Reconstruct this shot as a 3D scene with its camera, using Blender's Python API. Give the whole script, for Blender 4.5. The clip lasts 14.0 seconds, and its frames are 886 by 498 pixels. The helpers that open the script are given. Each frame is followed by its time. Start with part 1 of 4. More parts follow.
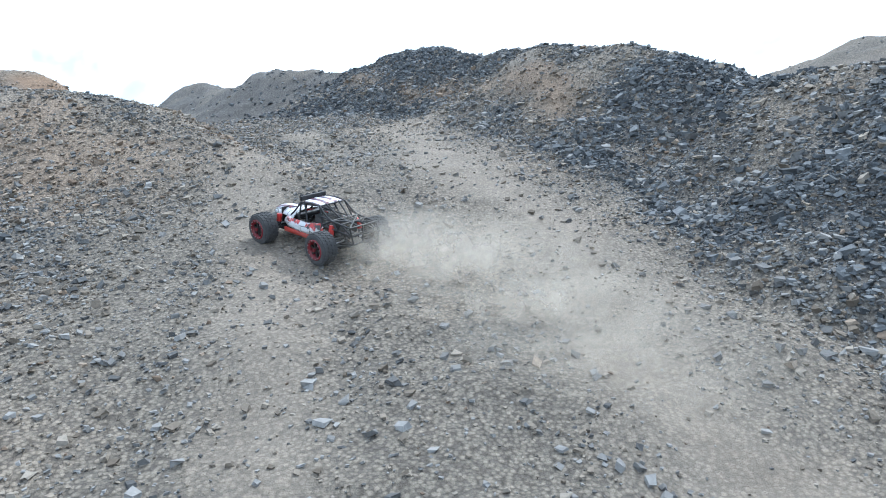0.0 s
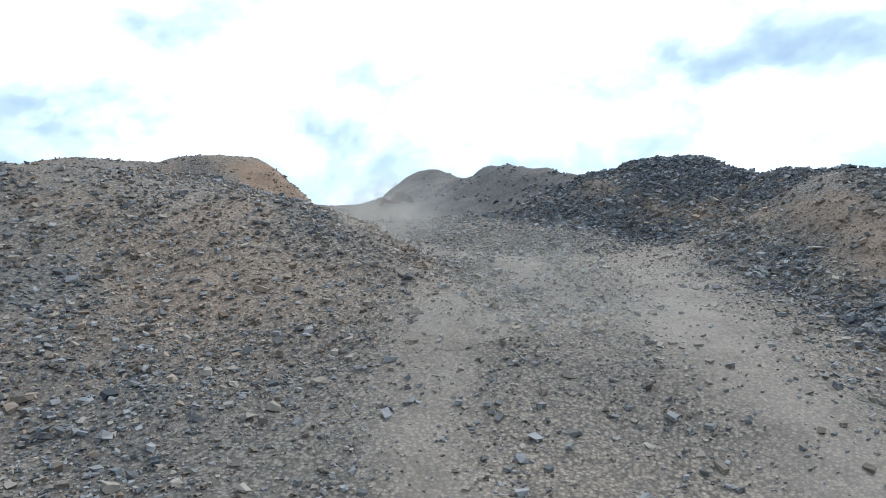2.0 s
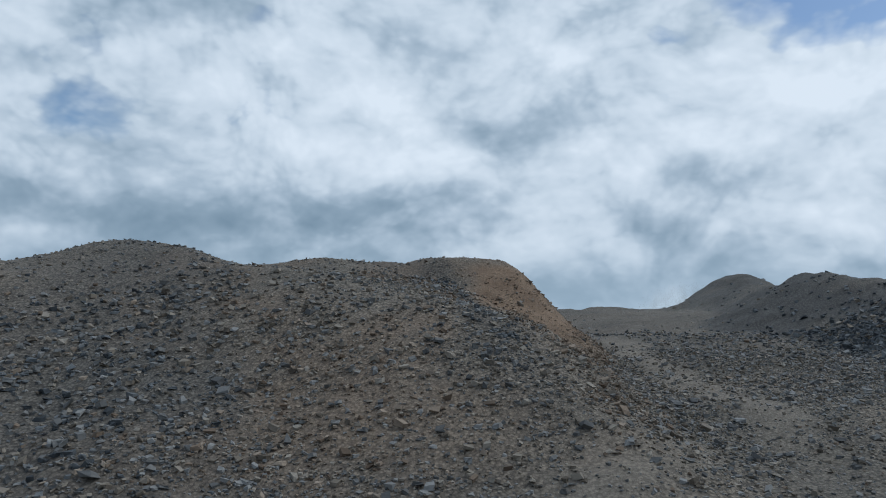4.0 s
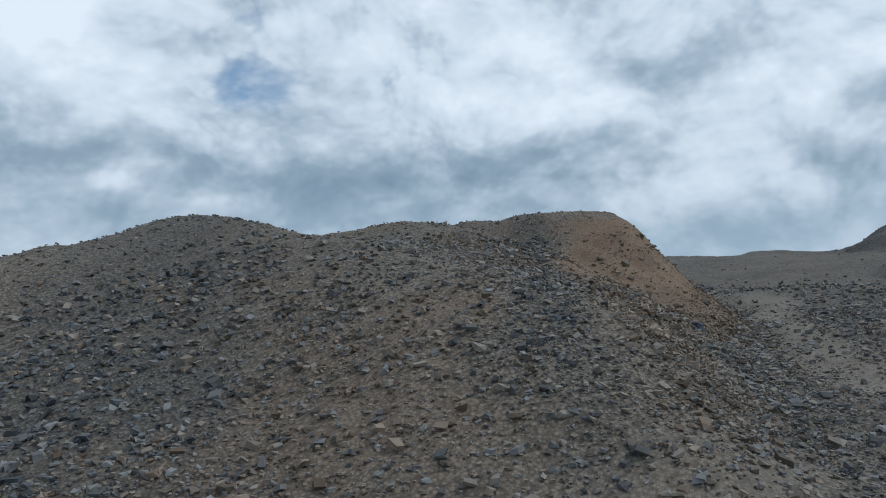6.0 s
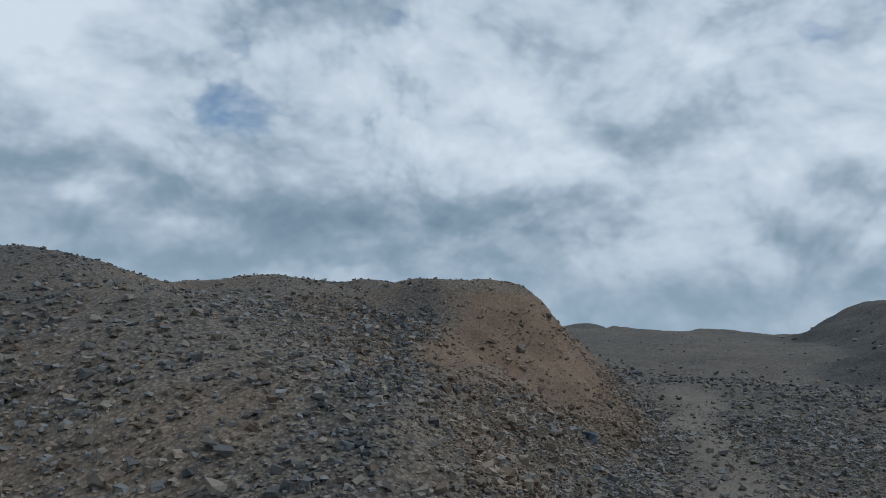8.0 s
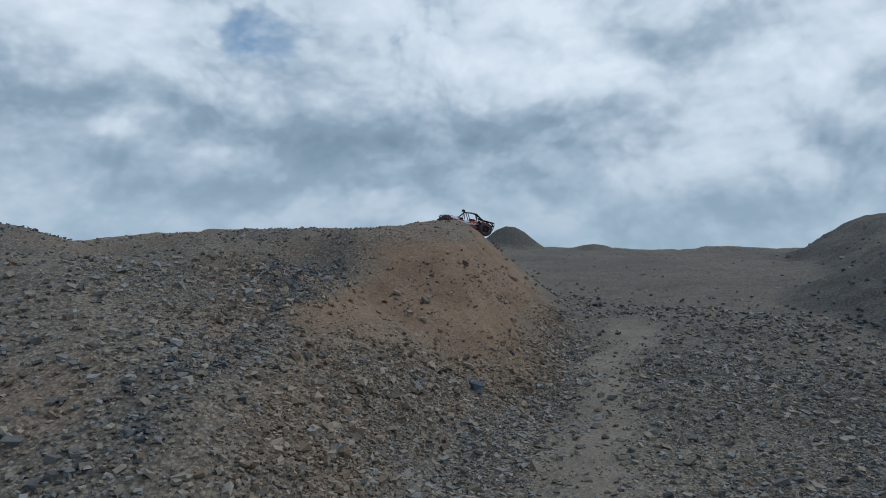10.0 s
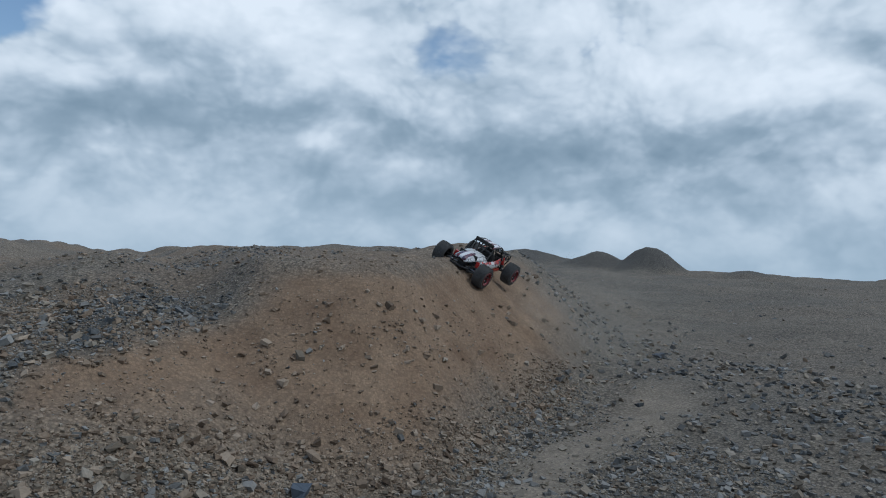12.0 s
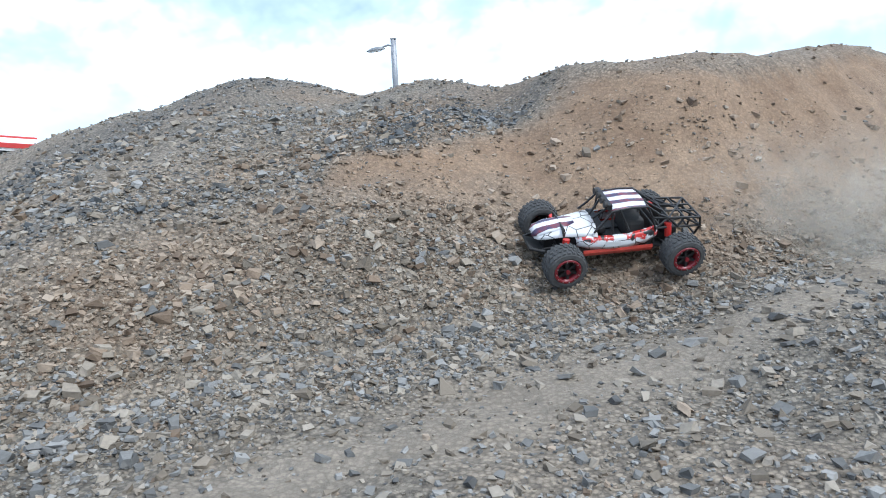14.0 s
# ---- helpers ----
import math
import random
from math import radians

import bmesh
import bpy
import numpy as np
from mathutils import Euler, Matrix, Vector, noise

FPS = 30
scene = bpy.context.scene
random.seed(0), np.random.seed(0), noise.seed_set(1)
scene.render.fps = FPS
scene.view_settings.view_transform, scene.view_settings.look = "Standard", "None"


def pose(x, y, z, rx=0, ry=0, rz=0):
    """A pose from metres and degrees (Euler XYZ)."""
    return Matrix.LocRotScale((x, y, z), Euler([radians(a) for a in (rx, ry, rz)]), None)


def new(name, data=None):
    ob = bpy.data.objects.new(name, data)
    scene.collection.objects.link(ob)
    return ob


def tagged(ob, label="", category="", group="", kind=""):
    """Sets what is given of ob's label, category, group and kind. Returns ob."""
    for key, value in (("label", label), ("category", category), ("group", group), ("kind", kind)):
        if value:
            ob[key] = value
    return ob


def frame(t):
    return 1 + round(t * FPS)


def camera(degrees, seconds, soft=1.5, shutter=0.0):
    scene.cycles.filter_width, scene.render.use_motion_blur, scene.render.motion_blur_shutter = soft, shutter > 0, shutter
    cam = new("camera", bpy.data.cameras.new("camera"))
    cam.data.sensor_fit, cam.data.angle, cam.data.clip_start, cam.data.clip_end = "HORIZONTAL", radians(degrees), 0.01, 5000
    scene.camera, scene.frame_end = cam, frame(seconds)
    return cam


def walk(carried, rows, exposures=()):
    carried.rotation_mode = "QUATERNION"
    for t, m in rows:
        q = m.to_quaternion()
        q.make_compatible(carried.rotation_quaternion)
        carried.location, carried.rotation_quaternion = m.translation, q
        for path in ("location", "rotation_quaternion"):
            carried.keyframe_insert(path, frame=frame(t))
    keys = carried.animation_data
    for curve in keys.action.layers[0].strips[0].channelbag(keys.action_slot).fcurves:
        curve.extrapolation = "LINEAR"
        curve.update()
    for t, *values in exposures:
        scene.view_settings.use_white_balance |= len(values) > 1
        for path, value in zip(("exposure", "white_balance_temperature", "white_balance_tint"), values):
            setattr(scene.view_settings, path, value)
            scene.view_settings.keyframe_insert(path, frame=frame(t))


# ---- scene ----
# ---- camera: t, x, y, z, yaw, pitch, lean to the right (metres, degrees) ----
cam = camera(61.8, 14.0, 1.0, 0.02)
PATH = [
    (0.0, 0.000, 0.000, -0.000, -0.00, -11.05, 7.08),
    (0.5, -0.047, 0.287, 0.051, 9.29, -9.33, 2.16),
    (1.0, -0.106, 0.652, 0.103, 19.13, -6.03, -0.02),
    (1.5, -0.180, 1.133, 0.210, 17.00, -4.47, -2.13),
    (2.0, -0.159, 1.598, 0.321, 16.41, -3.24, 2.27),
    (2.5, -0.116, 1.950, 0.406, 17.33, 2.15, -2.10),
    (3.0, -0.040, 2.347, 0.472, 21.34, 3.83, 0.78),
    (3.3, 0.086, 2.482, 0.436, 25.51, 6.80, 1.15),
    (3.5, 0.198, 2.531, 0.428, 34.33, 6.27, 0.21),
    (4.0, 0.163, 2.754, 0.441, 40.92, 4.68, -0.49),
    (4.2, 0.183, 2.846, 0.462, 46.65, 3.63, -1.08),
    (6.3, -0.056, 4.011, 0.608, 53.11, 0.80, 2.14),
    (6.5, -0.091, 4.110, 0.640, 50.17, 0.91, 0.86),
    (7.0, -0.191, 4.422, 0.681, 44.31, 1.65, 0.09),
    (7.5, -0.236, 4.708, 0.734, 50.16, 4.01, 0.94),
    (8.0, -0.331, 4.962, 0.769, 50.66, 4.50, -3.08),
    (8.2, -0.256, 5.049, 0.741, 49.40, 1.17, -1.38),
    (10.3, 0.300, 5.993, 1.058, 53.83, -2.10, -1.31),
    (10.5, 0.178, 6.275, 1.034, 53.77, -0.55, -2.92),
    (11.0, -0.003, 6.924, 1.169, 55.01, -1.18, -1.35),
    (11.5, -0.101, 7.417, 1.188, 64.53, -1.62, 1.53),
    (12.0, -0.055, 7.897, 1.197, 67.31, -1.23, -2.43),
    (12.5, -0.099, 8.293, 1.238, 72.63, -5.70, -0.36),
    (13.0, -0.096, 8.518, 1.206, 75.08, -14.66, 1.53),
    (13.5, -0.044, 8.482, 1.000, 82.30, -13.91, 0.25),
    (14.0, 0.020, 8.486, 0.829, 97.56, -11.66, 2.44),
]


def cam_pose(x, y, z, yaw, pitch, lean):
    return Matrix.Translation((x, y, z)) @ pose(0, 0, 0, 0, 0, yaw) @ pose(0, 0, 0, 90 + pitch) @ pose(0, 0, 0, 0, 0, -lean)


# stops, kelvin, tint: the clip's camera meters for the sky in the middle of its way
EXPOSURE = [(0.0, 1.22, 5600, 7), (1.0, 0.97, 5500, 7), (2.0, 0.68, 5750, 8), (2.5, 0.41, 5700, 8), (3.0, -0.28, 5750, 7), (4.0, -0.56, 5700, 6), (6.5, -0.48, 5750, 6),
            (8.2, -0.76, 5700, 6), (10.5, -0.54, 5700, 6), (12.5, -0.49, 5700, 7), (13.0, 0.26, 6150, 9), (13.5, 0.66, 5800, 8), (14.0, 0.98, 5750, 8)]
walk(cam, [(r[0], cam_pose(*r[1:])) for r in PATH], EXPOSURE)

# ---- sky and sun ----
SUN_AZ, SUN_EL = -37.0, 50.0
world = bpy.data.worlds.new("world")
scene.world = world
world.use_nodes = True
wn, wl = world.node_tree.nodes, world.node_tree.links
wn.clear()
w_out = wn.new("ShaderNodeOutputWorld")
w_bg = wn.new("ShaderNodeBackground")
w_bg.inputs["Strength"].default_value = 0.14
w_sky = wn.new("ShaderNodeTexSky")
w_sky.sky_type = "NISHITA"
w_sky.sun_disc = False
w_sky.sun_elevation, w_sky.sun_rotation = radians(SUN_EL), radians(-SUN_AZ)
w_co = wn.new("ShaderNodeTexCoord")
w_sep = wn.new("ShaderNodeSeparateXYZ")
wl.new(w_co.outputs["Generated"], w_sep.inputs[0])


def wmath(op, a, b=None, c=None):
    n = wn.new("ShaderNodeMath")
    n.operation = op
    for i, v in enumerate((a, b, c)):
        if v is None:
            continue
        if isinstance(v, (int, float)):
            n.inputs[i].default_value = v
        else:
            wl.new(v, n.inputs[i])
    return n.outputs[0]


# heaped clouds by direction: broad masses, each of many rounded heads
def deck(rise, tall=1.9):
    c = wn.new("ShaderNodeCombineXYZ")
    wl.new(w_sep.outputs["X"], c.inputs[0])
    wl.new(w_sep.outputs["Y"], c.inputs[1])
    wl.new(wmath("MULTIPLY_ADD", w_sep.outputs["Z"], tall, rise), c.inputs[2])
    return c.outputs[0]


def wnoise(scale, detail, rough, off, warp=0.0, sheet=None):
    m = wn.new("ShaderNodeMapping")
    m.inputs["Location"].default_value = off
    wl.new(sheet, m.inputs["Vector"])
    n = wn.new("ShaderNodeTexNoise")
    n.inputs["Scale"].default_value, n.inputs["Detail"].default_value, n.inputs["Roughness"].default_value = scale, detail, rough
    n.inputs["Distortion"].default_value = warp
    wl.new(m.outputs[0], n.inputs["Vector"])
    return n.outputs["Fac"]


def wheads(sheet):
    """Rounded cloud heads with creases between them, 0 to 1."""
    bend = wn.new("ShaderNodeTexNoise")
    bend.inputs["Scale"].default_value, bend.inputs["Detail"].default_value = 5.0, 5.0
    wl.new(sheet, bend.inputs["Vector"])
    add = wn.new("ShaderNodeVectorMath")
    add.operation = "MULTIPLY_ADD"
    wl.new(bend.outputs["Color"], add.inputs[0])
    add.inputs[1].default_value = (0.16, 0.16, 0.16)
    wl.new(sheet, add.inputs[2])
    v = wn.new("ShaderNodeTexVoronoi")
    v.feature = "SMOOTH_F1"
    v.normalize = True
    for key, value in (("Scale", 4.6), ("Detail", 3.0), ("Roughness", 0.55), ("Lacunarity", 2.4), ("Smoothness", 0.35)):
        v.inputs[key].default_value = value
    wl.new(add.outputs[0], v.inputs["Vector"])
    return wmath("SUBTRACT", 1.0, v.outputs["Distance"])


def wramp(fac, stops):
    r = wn.new("ShaderNodeValToRGB")
    while len(r.color_ramp.elements) < len(stops):
        r.color_ramp.elements.new(0.5)
    for e, (p, col) in zip(r.color_ramp.elements, stops):
        e.position, e.color = p, (*col, 1)
    wl.new(fac, r.inputs[0])
    return r.outputs["Color"]


def mass(sheet):
    return wnoise(2.2, 6, 0.5, (3.1, 7.7, 0.3), 0.0, sheet)


def bell(centre, width):
    u = wmath("DIVIDE", wmath("SUBTRACT", w_sep.outputs["Z"], centre), width)
    return wmath("POWER", 2.718, wmath("MULTIPLY", wmath("MULTIPLY", u, u), -1.0))


here, over = mass(deck(0.0)), mass(deck(0.07))
head, head_over = wheads(deck(0.0, 1.35)), wheads(deck(0.055, 1.35))
shade = wnoise(2.4, 4, 0.5, (9.3, 2.2, 4.0), 0.3, deck(0.0, 2.6))
low = wmath("MAXIMUM", wmath("MULTIPLY_ADD", w_sep.outputs["Z"], -0.6, 0.2), 0.0)
cover = wmath("MULTIPLY_ADD", head, 0.3, wmath("MULTIPLY", here, 0.7))
mask = wramp(wmath("ADD", cover, low), [(0.505, (0, 0, 0)), (0.55, (1, 1, 1))])
# lit from above: bright where the cloud thins upwards; the flat grey bases lie a hand above the plain
lit = wmath("MULTIPLY_ADD", wmath("SUBTRACT", head, head_over), 0.8, wmath("MULTIPLY", wmath("SUBTRACT", here, over), 0.75))
body = wmath("MULTIPLY_ADD", wmath("SUBTRACT", shade, 0.5), 0.72, wmath("MULTIPLY_ADD", wmath("SUBTRACT", head, 0.6), 0.28, lit))
depth = wmath("ADD", wmath("MULTIPLY_ADD", bell(0.04, 0.07), -0.07, wmath("ADD", body, 0.525)), wmath("SUBTRACT", wmath("MULTIPLY", bell(0.3, 0.11), 0.07), wmath("MULTIPLY", bell(0.15, 0.05), 0.09)))
tone = wramp(depth, [(0.28, (2.2, 2.9, 3.5)), (0.42, (3.1, 3.8, 4.4)), (0.52, (4.6, 5.2, 5.75)), (0.61, (6.4, 6.8, 7.15)), (0.76, (8.2, 8.35, 8.5))])
w_mix = wn.new("ShaderNodeMix")
w_mix.data_type = "RGBA"
wl.new(mask, w_mix.inputs["Factor"])
wl.new(w_sky.outputs[0], w_mix.inputs["A"])
wl.new(tone, w_mix.inputs["B"])
# pale haze low over the plain
w_haze = wn.new("ShaderNodeMix")
w_haze.data_type = "RGBA"
wl.new(wmath("MULTIPLY", wmath("MAXIMUM", wmath("MULTIPLY_ADD", w_sep.outputs["Z"], -9.0, 1.0), 0.0), 0.55), w_haze.inputs["Factor"])
wl.new(w_mix.outputs["Result"], w_haze.inputs["A"])
w_haze.inputs["B"].default_value = (3.9, 4.75, 5.4, 1)
wl.new(w_haze.outputs["Result"], w_bg.inputs["Color"])
wl.new(w_bg.outputs[0], w_out.inputs["Surface"])

sun = new("sun", bpy.data.lights.new("sun", "SUN"))
sun.data.energy, sun.data.angle, sun.data.color = 1.4, radians(5), (1.0, 0.96, 0.9)
sun.matrix_world = pose(0, 0, 0, 90 - SUN_EL, 0, 0)
sun.rotation_euler = Euler((radians(90 - SUN_EL), 0, radians(SUN_AZ + 180)))

# ---- materials ----
def material(name, colour, rough=0.8, metal=0.0):
    m = bpy.data.materials.new(name)
    m.use_nodes = True
    b = m.node_tree.nodes["Principled BSDF"]
    b.inputs["Base Color"].default_value = (*colour, 1)
    b.inputs["Roughness"].default_value, b.inputs["Metallic"].default_value = rough, metal
    return m


def node(m, kind, **values):
    n = m.node_tree.nodes.new(kind)
    for k, v in values.items():
        n.inputs[k.replace("_", " ")].default_value = v
    return n


def ramp(m, fac, stops):
    r = m.node_tree.nodes.new("ShaderNodeValToRGB")
    while len(r.color_ramp.elements) < len(stops):
        r.color_ramp.elements.new(0.5)
    for e, (p, col) in zip(r.color_ramp.elements, stops):
        e.position, e.color = p, (*col, 1)
    m.node_tree.links.new(fac, r.inputs[0])
    return r.outputs["Color"]


def mix(m, fac, a, b, mode="MIX"):
    n = m.node_tree.nodes.new("ShaderNodeMix")
    n.data_type, n.blend_type = "RGBA", mode
    for key, v in (("Factor", fac), ("A", a), ("B", b)):
        if isinstance(v, (int, float)):
            n.inputs[key].default_value = v
        elif isinstance(v, tuple):
            n.inputs[key].default_value = (*v, 1)
        else:
            m.node_tree.links.new(v, n.inputs[key])
    return n.outputs["Result"]


def noise_of(m, scale, detail=4, rough=0.55, coords="Object", off=(0, 0, 0)):
    t = m.node_tree.nodes.new("ShaderNodeTexCoord")
    mp = m.node_tree.nodes.new("ShaderNodeMapping")
    mp.inputs["Location"].default_value = off
    n = node(m, "ShaderNodeTexNoise", Scale=scale, Detail=detail, Roughness=rough)
    m.node_tree.links.new(t.outputs[coords], mp.inputs["Vector"])
    m.node_tree.links.new(mp.outputs[0], n.inputs["Vector"])
    return n.outputs["Fac"]


def bsdf(m):
    return m.node_tree.nodes["Principled BSDF"]


def worn(m, colour, scale=30, amount=0.25, bump=0.0):
    """Two-scale variation of a plain colour, with optional fine relief."""
    lo = tuple(c * (1 - amount) for c in colour)
    hi = tuple(min(1, c * (1 + amount)) for c in colour)
    f, g = noise_of(m, scale, 5), noise_of(m, scale * 0.17, 3)
    a = ramp(m, f, [(0.3, lo), (0.7, hi)])
    c = mix(m, 0.4, a, ramp(m, g, [(0.35, lo), (0.65, hi)]))
    m.node_tree.links.new(c, bsdf(m).inputs["Base Color"])
    if bump:
        b = node(m, "ShaderNodeBump", Strength=bump, Distance=0.004)
        m.node_tree.links.new(f, b.inputs["Height"])
        m.node_tree.links.new(b.outputs[0], bsdf(m).inputs["Normal"])
    return m


# ---- ground: a ramp, a mound of spoil beside it, a bank of crushed rock opposite ----
def smooth_table(v, xs, ys):
    """Smooth interpolation through a short table."""
    xs, ys = np.asarray(xs, float), np.asarray(ys, float)
    v = np.clip(v, xs[0], xs[-1])
    m = np.gradient(ys, xs)
    i = np.clip(np.searchsorted(xs, v) - 1, 0, len(xs) - 2)
    h = xs[i + 1] - xs[i]
    s = (v - xs[i]) / h
    return (ys[i] * (1 + 2 * s) * (1 - s) ** 2 + m[i] * h * s * (1 - s) ** 2
            + ys[i + 1] * s * s * (3 - 2 * s) + m[i + 1] * h * s * s * (s - 1))


def lattice(x, y, seed):
    """Value noise, -1 to 1, on a unit lattice."""
    xi, yi = np.floor(x), np.floor(y)
    fx, fy = x - xi, y - yi
    fx, fy = fx * fx * (3 - 2 * fx), fy * fy * (3 - 2 * fy)

    def rnd(a, b):
        v = np.sin(a * 127.1 + b * 311.7 + seed * 74.7) * 43758.5453
        return (v - np.floor(v)) * 2 - 1
    return (rnd(xi, yi) * (1 - fx) + rnd(xi + 1, yi) * fx) * (1 - fy) + (rnd(xi, yi + 1) * (1 - fx) + rnd(xi + 1, yi + 1) * fx) * fy


def smax(a, b, k):
    return 0.5 * (a + b + np.sqrt((a - b) ** 2 + k * k))


RAMP_Y = [-40, -8, 0, 2.7, 4.5, 6, 8.5, 10.2, 12.1, 14, 16.5, 20, 40]
RAMP_Z = [-3.6, -3.3, -1.6, -1.1, -0.79, -0.46, -0.25, -0.1, 0.04, 0.1, 0.34, 0.44, 0.28]
MOUND_Y = [-3, 0, 3, 5, 6.1, 6.6, 7.1, 7.7, 8.3, 8.65, 9.2, 10.1, 11, 12, 13, 15, 18]
FOOT_X = [-3.0, -1.9, -1.6, -1.5, -1.29, -1.45, -1.98, -2.53, -2.92, -3.02, -3.2, -3.88, -4.62, -5.6, -6.9, -9.0, -13.0]
CREST_X = [-9.0, -8.0, -6.8, -6.2, -6.09, -6.0, -5.83, -5.55, -5.2, -4.9, -4.62, -5.25, -6.4, -7.5, -9.0, -11.5, -16.0]
BULGE = [0, 0, -0.05, -0.08, 0.16, 0.29, 0.25, 0.24, 0.14, 0.0, 0.0, -0.05, 0, 0, 0, 0, 0]
CREST_Z = [-0.9, 0.0, 0.42, 0.84, 1.08, 0.95, 0.89, 0.95, 0.88, 0.99, 1.01, 0.99, 1.04, 0.99, 0.85, 0.5, 0.2]
BANK = [(3.6, -1.0, -1.2), (3.5, 2.6, -0.55), (3.1, 4.9, -0.15), (2.6, 5.9, -0.22), (2.35, 7.0, 0.14), (2.1, 8.3, 0.42), (1.6, 9.3, 0.5),
        (1.1, 10.1, 0.46), (0.15, 11.9, 0.86), (-1.1, 13.6, 0.74), (-3.0, 15.8, 1.05), (-4.5, 18.3, 0.86), (-6.5, 21.8, 1.38), (-8, 25, 0.3)]
PILES = [(-17.75, 21.9, 1.28, 0.9), (-19.4, 21.2, 0.95, 0.6), (-15.5, 23.5, 0.45, 0.3), (-23, 20.6, 0.7, 0.25), (9.0, 15.2, 0.3, 0.4)]


def bank_height(x, y, drop=False):
    """Height of the bank, or with drop how far below its ridge it lies."""
    best, below = np.full(np.shape(x), -99.0), np.full(np.shape(x), 9.0)
    for (x0, y0, z0), (x1, y1, z1) in zip(BANK, BANK[1:]):
        dx, dy = x1 - x0, y1 - y0
        s = np.clip(((x - x0) * dx + (y - y0) * dy) / (dx * dx + dy * dy), 0, 1)
        s2 = s * s * (3 - 2 * s)
        d = np.hypot(x - x0 - s * dx, y - y0 - s * dy)
        best = np.maximum(best, z0 + s2 * (z1 - z0) + 0.18 - 0.60 * np.sqrt(d * d + 0.09))
        below = np.minimum(below, d)
    return below if drop else best


def form(x, y):
    """The smooth form of the ground, without stones."""
    f = smooth_table(y, RAMP_Y, RAMP_Z) - 0.12 * np.clip(x, -2, 4) * np.clip((11 - y) / 4, 0, 1)
    f = f - 0.4 * np.clip(x - 3.4, 0, 8) - 0.07 * np.clip(-11.5 - x, 0, 4) * np.clip((y - 18) / 4, 0, 1)
    foot, crest, top = (smooth_table(y, MOUND_Y, t) for t in (FOOT_X, CREST_X, CREST_Z))
    s = (foot - x) / (foot - crest)
    low = smooth_table(y, RAMP_Y, RAMP_Z) - 0.12 * np.clip(foot, -2, 4) * np.clip((11 - y) / 4, 0, 1)
    slope = low + (top - low) * s + 6.75 * smooth_table(y, MOUND_Y, BULGE) * np.clip(s, 0, 1) * np.clip(1 - s, 0, 1) ** 2
    back = top + 0.02 - 0.035 * (crest - x) - 0.06 * np.clip((8.6 - y) / 0.8, 0, 1) * np.clip(crest - x, 0, 1.2)
    body = -smax(-slope, -back, 0.12)
    h = smax(f, np.where(x < foot + 1.5, body, -9), 0.06)
    h = smax(h, bank_height(x, y), 0.12)
    for px, py, pz, ps in PILES:
        h = smax(h, pz + 0.15 - ps * np.sqrt((x - px) ** 2 + (y - py) ** 2 + 0.2), 0.1)
    far = np.clip((np.hypot(x, y - 8) - 28) / 30, 0, 1)
    return h * (1 - far) + (-0.5 - 0.05 * np.maximum(np.hypot(x, y - 8) - 28, 0)) * far


def ground_z(x, y):
    x, y = np.asarray(x, float), np.asarray(y, float)
    near = np.clip(1.5 - np.hypot(x, y - 8) / 40, 0, 1)
    rough = 0.055 * lattice(x * 0.9, y * 0.9, 1) + 0.03 * lattice(x * 2.3, y * 2.3, 2) + 0.014 * lattice(x * 6, y * 6, 3) + 0.008 * lattice(x * 14, y * 14, 4)
    bank = np.clip((bank_height(x, y) - form(x, y)) / 0.2 + 1, 0, 1)
    ledge = clay_share(x, y) * (0.04 * lattice(x * 3.8, y * 3.8, 7) + 0.03 * np.abs(lattice(x * 7, y * 7, 8)) - 0.02)
    rough = rough + np.clip(np.hypot(x + 6, y - 9) / 8 - 1, 0, 1) * (0.06 * lattice(x * 1.3, y * 1.3, 51) + 0.05 * lattice(x * 3.1, y * 3.1, 52))
    return form(x, y) + near * (rough + ledge + bank * (0.07 * lattice(x * 1.7, y * 1.7, 5) + 0.03 * lattice(x * 5, y * 5, 6)))


def grid_lines(lo, hi, step, reach):
    mid = np.arange(lo, hi + step / 2, step)
    out, d = [], step
    while sum(out) < reach:
        d = d * 1.13 if sum(out) > 14 else min(d * 1.13, 0.22)
        out.append(d)
    tail = np.cumsum(out)
    return np.concatenate([lo - tail[::-1], mid, hi + tail])


